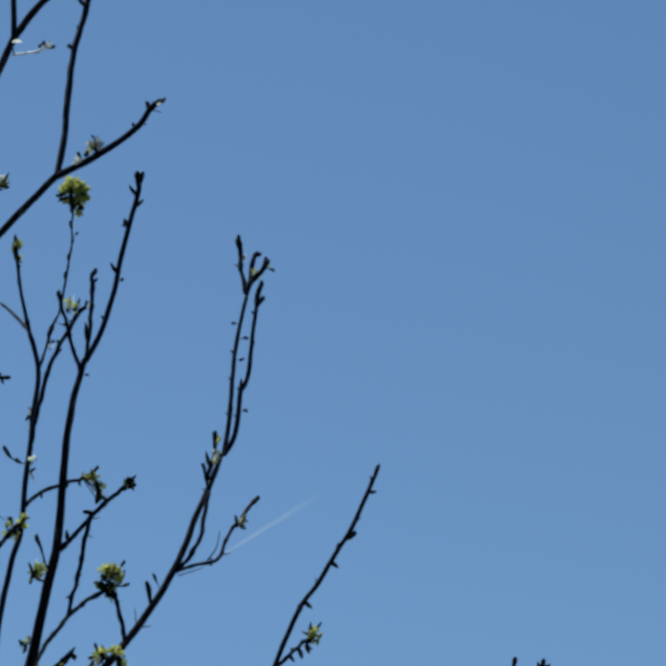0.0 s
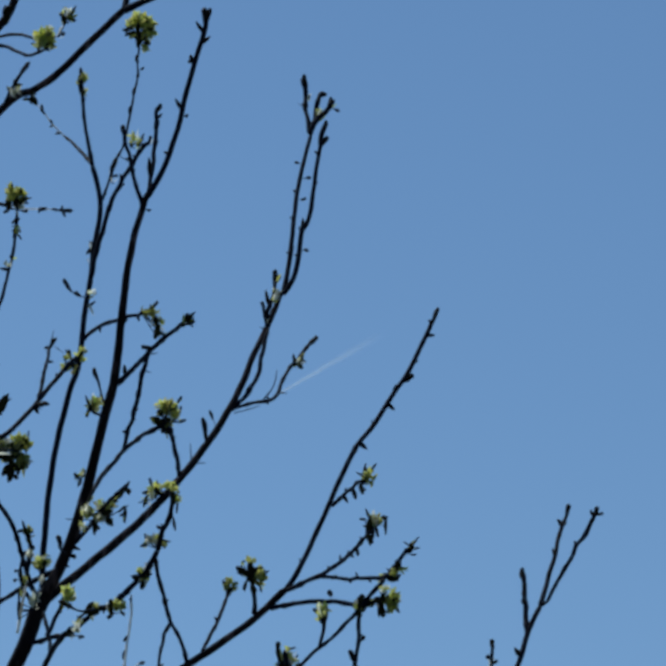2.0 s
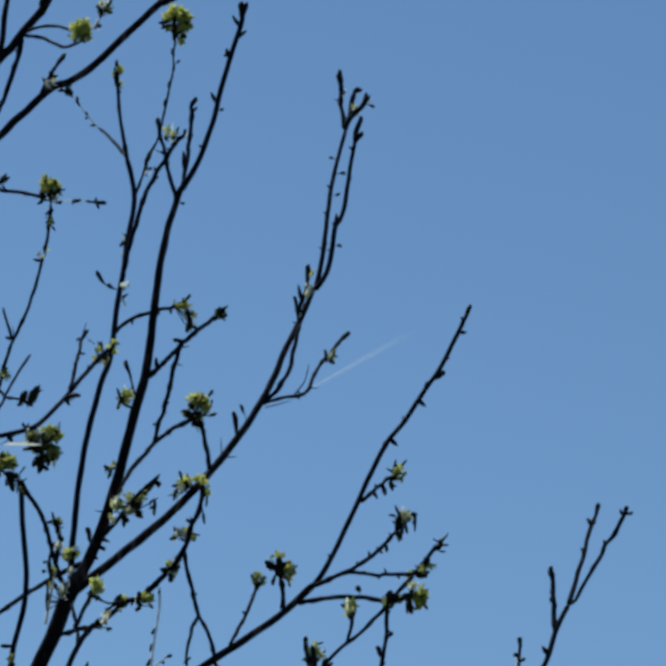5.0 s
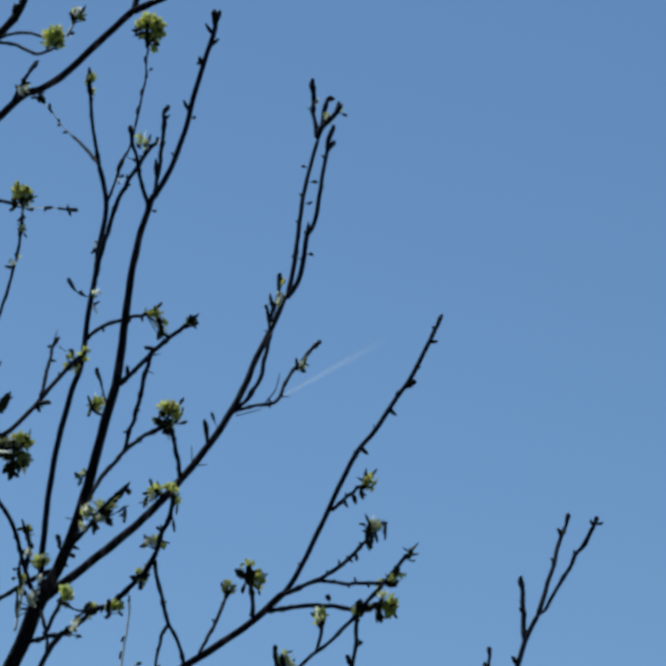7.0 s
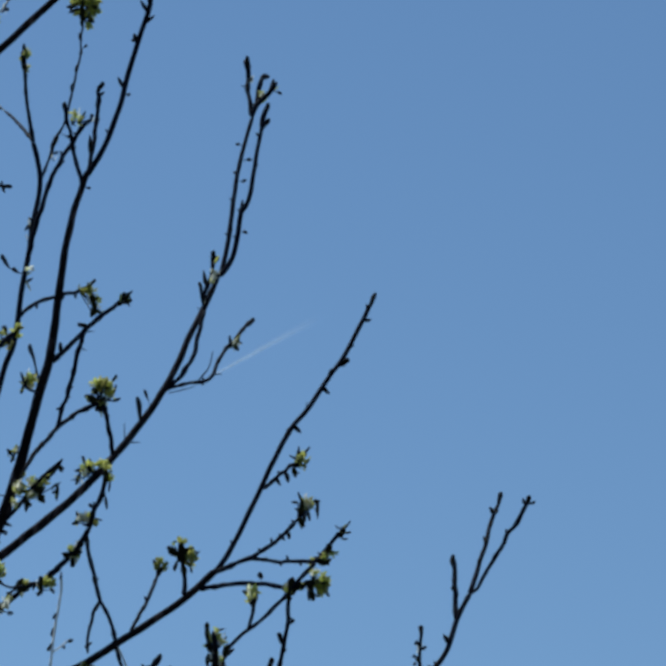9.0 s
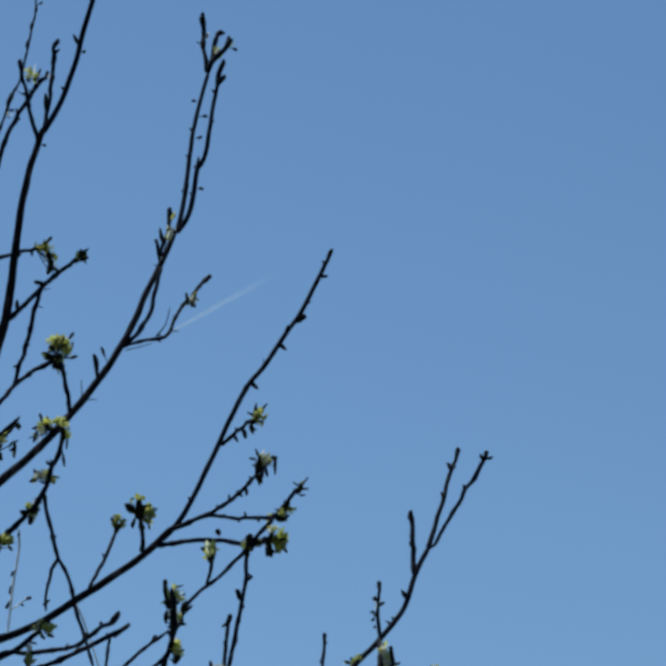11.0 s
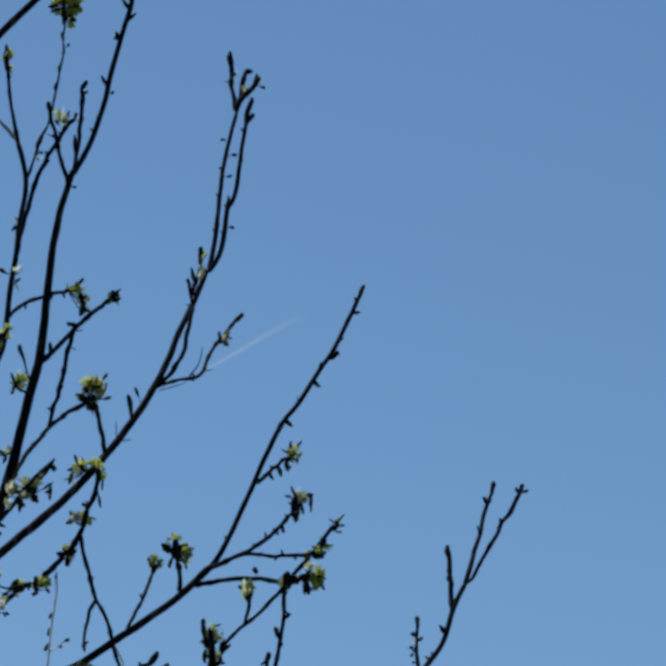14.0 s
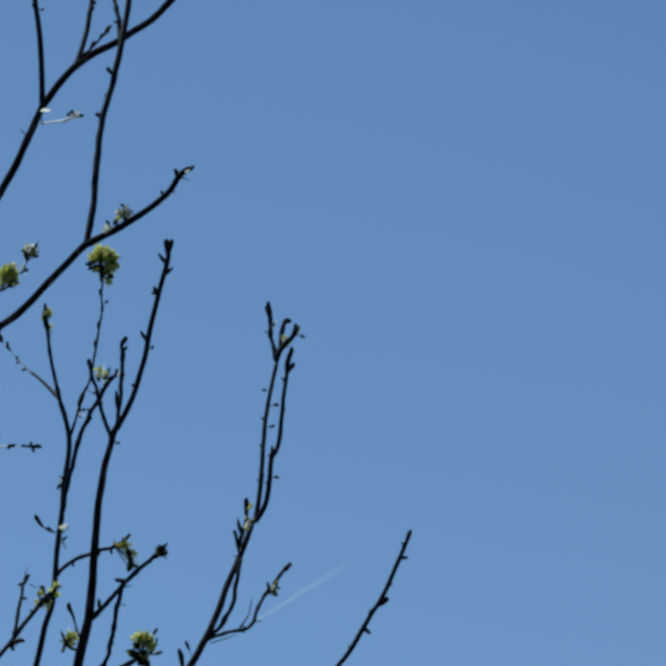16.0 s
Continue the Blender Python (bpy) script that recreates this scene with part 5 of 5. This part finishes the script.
tuft("d", L24, 0.806, ("d", -3, -11, 3, 24, 13.3), ("p", -11, -10, 5, 14, 5.1), ("d", -9, -12, 157, 11, 7.0), ("d", 3, -3, 63, 17, 8.9), ("g", -15, -4, 151, 6, 3.8), ("d", 2, 2, 35, 9, 5.7), ("g", -9, -3, -25, 12, 7.6), ("d", -7, -1, 20, 17, 11.4), ("d", -2, -2, -161, 19, 7.0), ("g", -8, -11, -38, 10, 5.7), ("d", 8, -1, 64, 14, 7.0), ("g", 5, -5, 57, 11, 5.1))
tuft("g", L24, 1.000, ("d", -12, -9, 31, 20, 9.5), ("d", -6, -5, 57, 14, 8.2), ("d", -6, -7, 167, 21, 9.5), ("d", -11, -12, 173, 19, 4.4), ("g", 1, -13, 38, 28, 12.0), ("g", 4, -8, 79, 20, 12.0), ("g", 4, -15, 87, 15, 10.7), ("g", 7, -3, 18, 22, 8.2), ("p", -10, 8, 62, 19, 6.3), ("d", 14, -11, 141, 13, 5.1), ("g", 1, -14, 139, 14, 7.0), ("p", -15, -13, 127, 8, 5.1), ("g", 11, -1, 59, 14, 7.0), ("d", -14, -2, -144, 9, 7.6))
tuft("g", L27b, 0.979, ("p", -0, -19, -13, 26, 7.0), ("g", 1, -14, 10, 24, 8.2), ("d", -0, -27, -18, 27, 5.7), ("d", 4, -25, 5, 31, 5.1), ("d", -7, -5, -67, 8, 5.7), ("g", -2, -9, 8, 14, 6.3))
tuft("g", L25, 1.000, ("d", -7, 9, -53, 19, 11.5), ("d", -3, 11, 61, 22, 11.5), ("d", -4, -4, 0, 31, 14.0), ("d", -0, -8, 162, 13, 10.2), ("d", -9, -1, -170, 15, 5.7), ("g", -7, 25, 4, 11, 8.3), ("g", 0, 24, 21, 11, 7.0), ("g", -13, 23, -32, 8, 5.1), ("g", 4, 3, 61, 20, 8.3), ("g", 7, -2, 75, 20, 7.7), ("g", 7, -7, 87, 15, 7.7), ("g", 4, 6, 160, 16, 7.0), ("d", 14, -12, 165, 10, 3.8), ("p", 2, 4, 144, 10, 4.5), ("d", 21, 10, 49, 7, 2.6))
tuft("g", L26, 0.957, ("d", 2, -4, -29, 20, 5.9), ("g", 2, -1, -11, 21, 7.2), ("d", 4, 0, 43, 11, 8.5), ("g", 6, 4, 45, 14, 7.2), ("g", 2, 6, 13, 15, 5.9), ("d", 2, -11, 2, 14, 5.9), ("g", 8, -3, 55, 8, 4.6))
tuft("p", L16b, 1.000, ("d", -1, -5, -21, 8, 5.9), ("d", -1, -1, 1, 17, 5.9), ("p", 1, 5, 15, 20, 8.5), ("p", 5, 7, 26, 15, 7.9), ("d", 9, 8, 20, 19, 4.6), ("d", -4, 10, -80, 9, 5.9), ("d", 4, 2, 90, 13, 6.6), ("g", 2, 2, 59, 18, 7.9), ("d", 5, 11, 157, 12, 5.9), ("g", -4, 7, -9, 9, 4.6))
tuft("d", L16b, 0.692, ("d", 6, 7, -11, 16, 7.2), ("d", 1, -9, 51, 7, 5.9), ("p", -3, -10, 13, 14, 3.3), ("d", -1, -12, -69, 5, 3.9))
tuft("p", L14a, 0.256, ("p", -15, -6, -16, 16, 7.2), ("p", -11, -3, 15, 16, 7.2), ("d", -11, 9, -30, 10, 5.2), ("d", -3, 9, 47, 13, 7.2), ("p", 4, 15, -22, 12, 5.9), ("d", 3, 17, -137, 8, 5.9))
tuft("p", L14a, 0.381, ("p", -10, 5, -20, 20, 7.8), ("d", -12, 10, -47, 11, 5.9), ("d", -9, 9, 5, 14, 5.2), ("p", -6, 7, 7, 20, 8.5), ("d", -3, 10, 18, 13, 3.9), ("p", -0, 9, 48, 11, 5.2), ("d", -10, 25, -39, 8, 3.9), ("p", -3, 1, 37, 11, 5.2), ("g", -13, 6, 33, 13, 5.2))
tuft("g", L14a, 1.000, ("g", -6, -10, 42, 12, 5.1), ("p", -6, -13, 61, 9, 4.5))
tuft("w", L13e, 0.025, ("w", -1, 6, 82, 18, 7.4))
tuft("p", L13e, 0.873, ("p", -4, -1, 27, 12, 5.9), ("p", 3, 1, 42, 10, 5.3), ("d", -3, 7, -77, 7, 3.3))
tuft("p", L14, 0.845, ("p", 117, 130, 64, 14, 3.9))
tuft("g", L20, 0.710, ("g", 11, -14, 46, 20, 7.1), ("g", 4, -4, 117, 18, 9.7), ("d", 4, -7, 33, 24, 8.4), ("d", 11, -18, 102, 12, 5.8), ("d", 0, -16, 134, 13, 5.8), ("p", -4, -8, 30, 16, 5.2), ("d", -6, -11, 55, 15, 9.0), ("g", 13, -7, 94, 11, 5.8), ("p", -12, -14, 44, 14, 5.2))
tuft("p", L29, 0.231, ("p", -4, -6, 15, 20, 5.8), ("d", -3, -21, -19, 14, 7.7), ("g", 0, -23, -2, 25, 7.1), ("d", 1, -36, -11, 15, 7.7), ("d", -1, 18, 103, 10, 3.9), ("p", 1, -29, 12, 14, 4.5), ("d", -4, -30, -65, 6, 5.1))
tuft("d", L32, 0.931, ("d", -9, 30, -14, 35, 7.5), ("d", -2, 24, -10, 31, 9.4), ("d", -3, 4, 0, 29, 9.4), ("d", 0, -16, -8, 26, 6.9), ("d", -12, 1, 3, 17, 6.9), ("p", 0, 41, -6, 20, 8.2), ("g", -9, 37, -10, 21, 4.4), ("p", 7, 31, -4, 24, 6.9), ("p", 6, 4, -10, 24, 6.9), ("d", 13, 18, 16, 18, 9.4), ("d", -1, 59, 71, 12, 3.1), ("d", 9, 42, 28, 11, 3.1), ("d", -14, 61, -21, 8, 5.7), ("p", -7, 4, -11, 18, 4.4), ("g", -6, 41, 28, 12, 5.7), ("p", 8, 47, 25, 11, 3.8))
tuft("g", L32, 0.884, ("g", 6, -5, 26, 20, 9.5), ("g", 7, -12, 55, 18, 8.2), ("d", 7, -24, 28, 15, 10.7), ("d", 4, 4, -17, 15, 5.7), ("p", 8, 4, 7, 14, 5.1), ("g", 12, -15, 52, 9, 5.7), ("d", 15, -6, 52, 9, 3.2))
tuft("p", L28, 0.842, ("d", -23, -15, -11, 23, 7.1), ("p", -18, -15, 9, 19, 8.4), ("p", -13, -11, 25, 14, 6.5), ("d", -21, -4, -78, 8, 3.9), ("g", -21, -14, 13, 14, 5.2))
tuft("p", L40e, 0.638, ("p", -2, -5, -17, 10, 4.8), ("p", 2, 1, 15, 9, 4.1), ("d", -1, -22, -61, 8, 4.8))
tuft("p", L40g, 0.312, ("p", 11, -28, -4, 43, 8.1), ("p", 15, -32, -7, 33, 7.5), ("d", 8, -23, -7, 14, 6.8), ("d", -3, 3, 54, 11, 6.1), ("g", 5, 11, 32, 10, 5.4), ("g", 22, -32, 6, 19, 4.8), ("d", 21, -28, -13, 22, 5.4), ("d", 25, -19, 64, 9, 4.8), ("d", 13, -39, -40, 14, 5.4), ("p", 1, 14, 18, 8, 4.1))
tuft("g", L40, 0.849, ("g", -7, -11, -17, 16, 8.8), ("g", -3, -5, 8, 15, 8.2), ("g", -11, -16, -22, 12, 5.4), ("d", -16, -8, -72, 10, 6.1), ("g", -1, -4, 41, 10, 5.4), ("d", -13, -3, -16, 6, 3.4))
tuft("w", L6, 0.694, ("w", -23, -35, 88, 64, 7.9))
tuft("d", L18, 0.328, ("d", 6, 6, -62, 17, 8.0), ("d", -5, 11, -35, 17, 5.4), ("d", -6, 13, -138, 9, 4.0), ("d", 4, -1, 1, 27, 6.7), ("p", 9, 21, 13, 21, 5.4), ("d", 9, 30, 18, 18, 7.4), ("g", 7, 12, 16, 14, 5.4))
tuft("g", L13, 0.586, ("g", -3, -5, -99, 32, 7.3), ("g", -4, -2, -68, 19, 7.3), ("d", -17, -8, -98, 23, 6.0), ("g", -7, -9, 153, 19, 6.0), ("p", -11, -11, 174, 23, 7.3), ("g", -14, -8, -65, 15, 5.3), ("d", -5, -8, -138, 13, 6.7), ("g", -13, -25, -165, 20, 4.7), ("p", -17, -37, -171, 16, 4.0), ("g", -11, -17, -176, 16, 4.7))
tuft("g", L42, 1.000, ("g", -2, -14, -15, 18, 6.8), ("p", 0, -12, 6, 20, 7.5), ("g", 3, -14, 29, 16, 6.8), ("d", -9, -13, -40, 9, 4.8), ("p", -4, -8, -46, 10, 5.5))
tuft("d", L2e, 0.994, ("d", -7, -10, 33, 24, 9.0), ("d", -2, -6, 66, 16, 9.0), ("g", -5, -6, -2, 16, 5.1), ("d", 0, 1, 47, 17, 5.8), ("p", -3, -10, 40, 8, 4.5))
tuft("d", L13, 0.524, ("d", -4, -7, 39, 22, 11.3), ("d", -1, 8, 41, 19, 11.3), ("p", 7, -4, 17, 18, 4.7), ("d", -5, 4, 129, 14, 8.0))
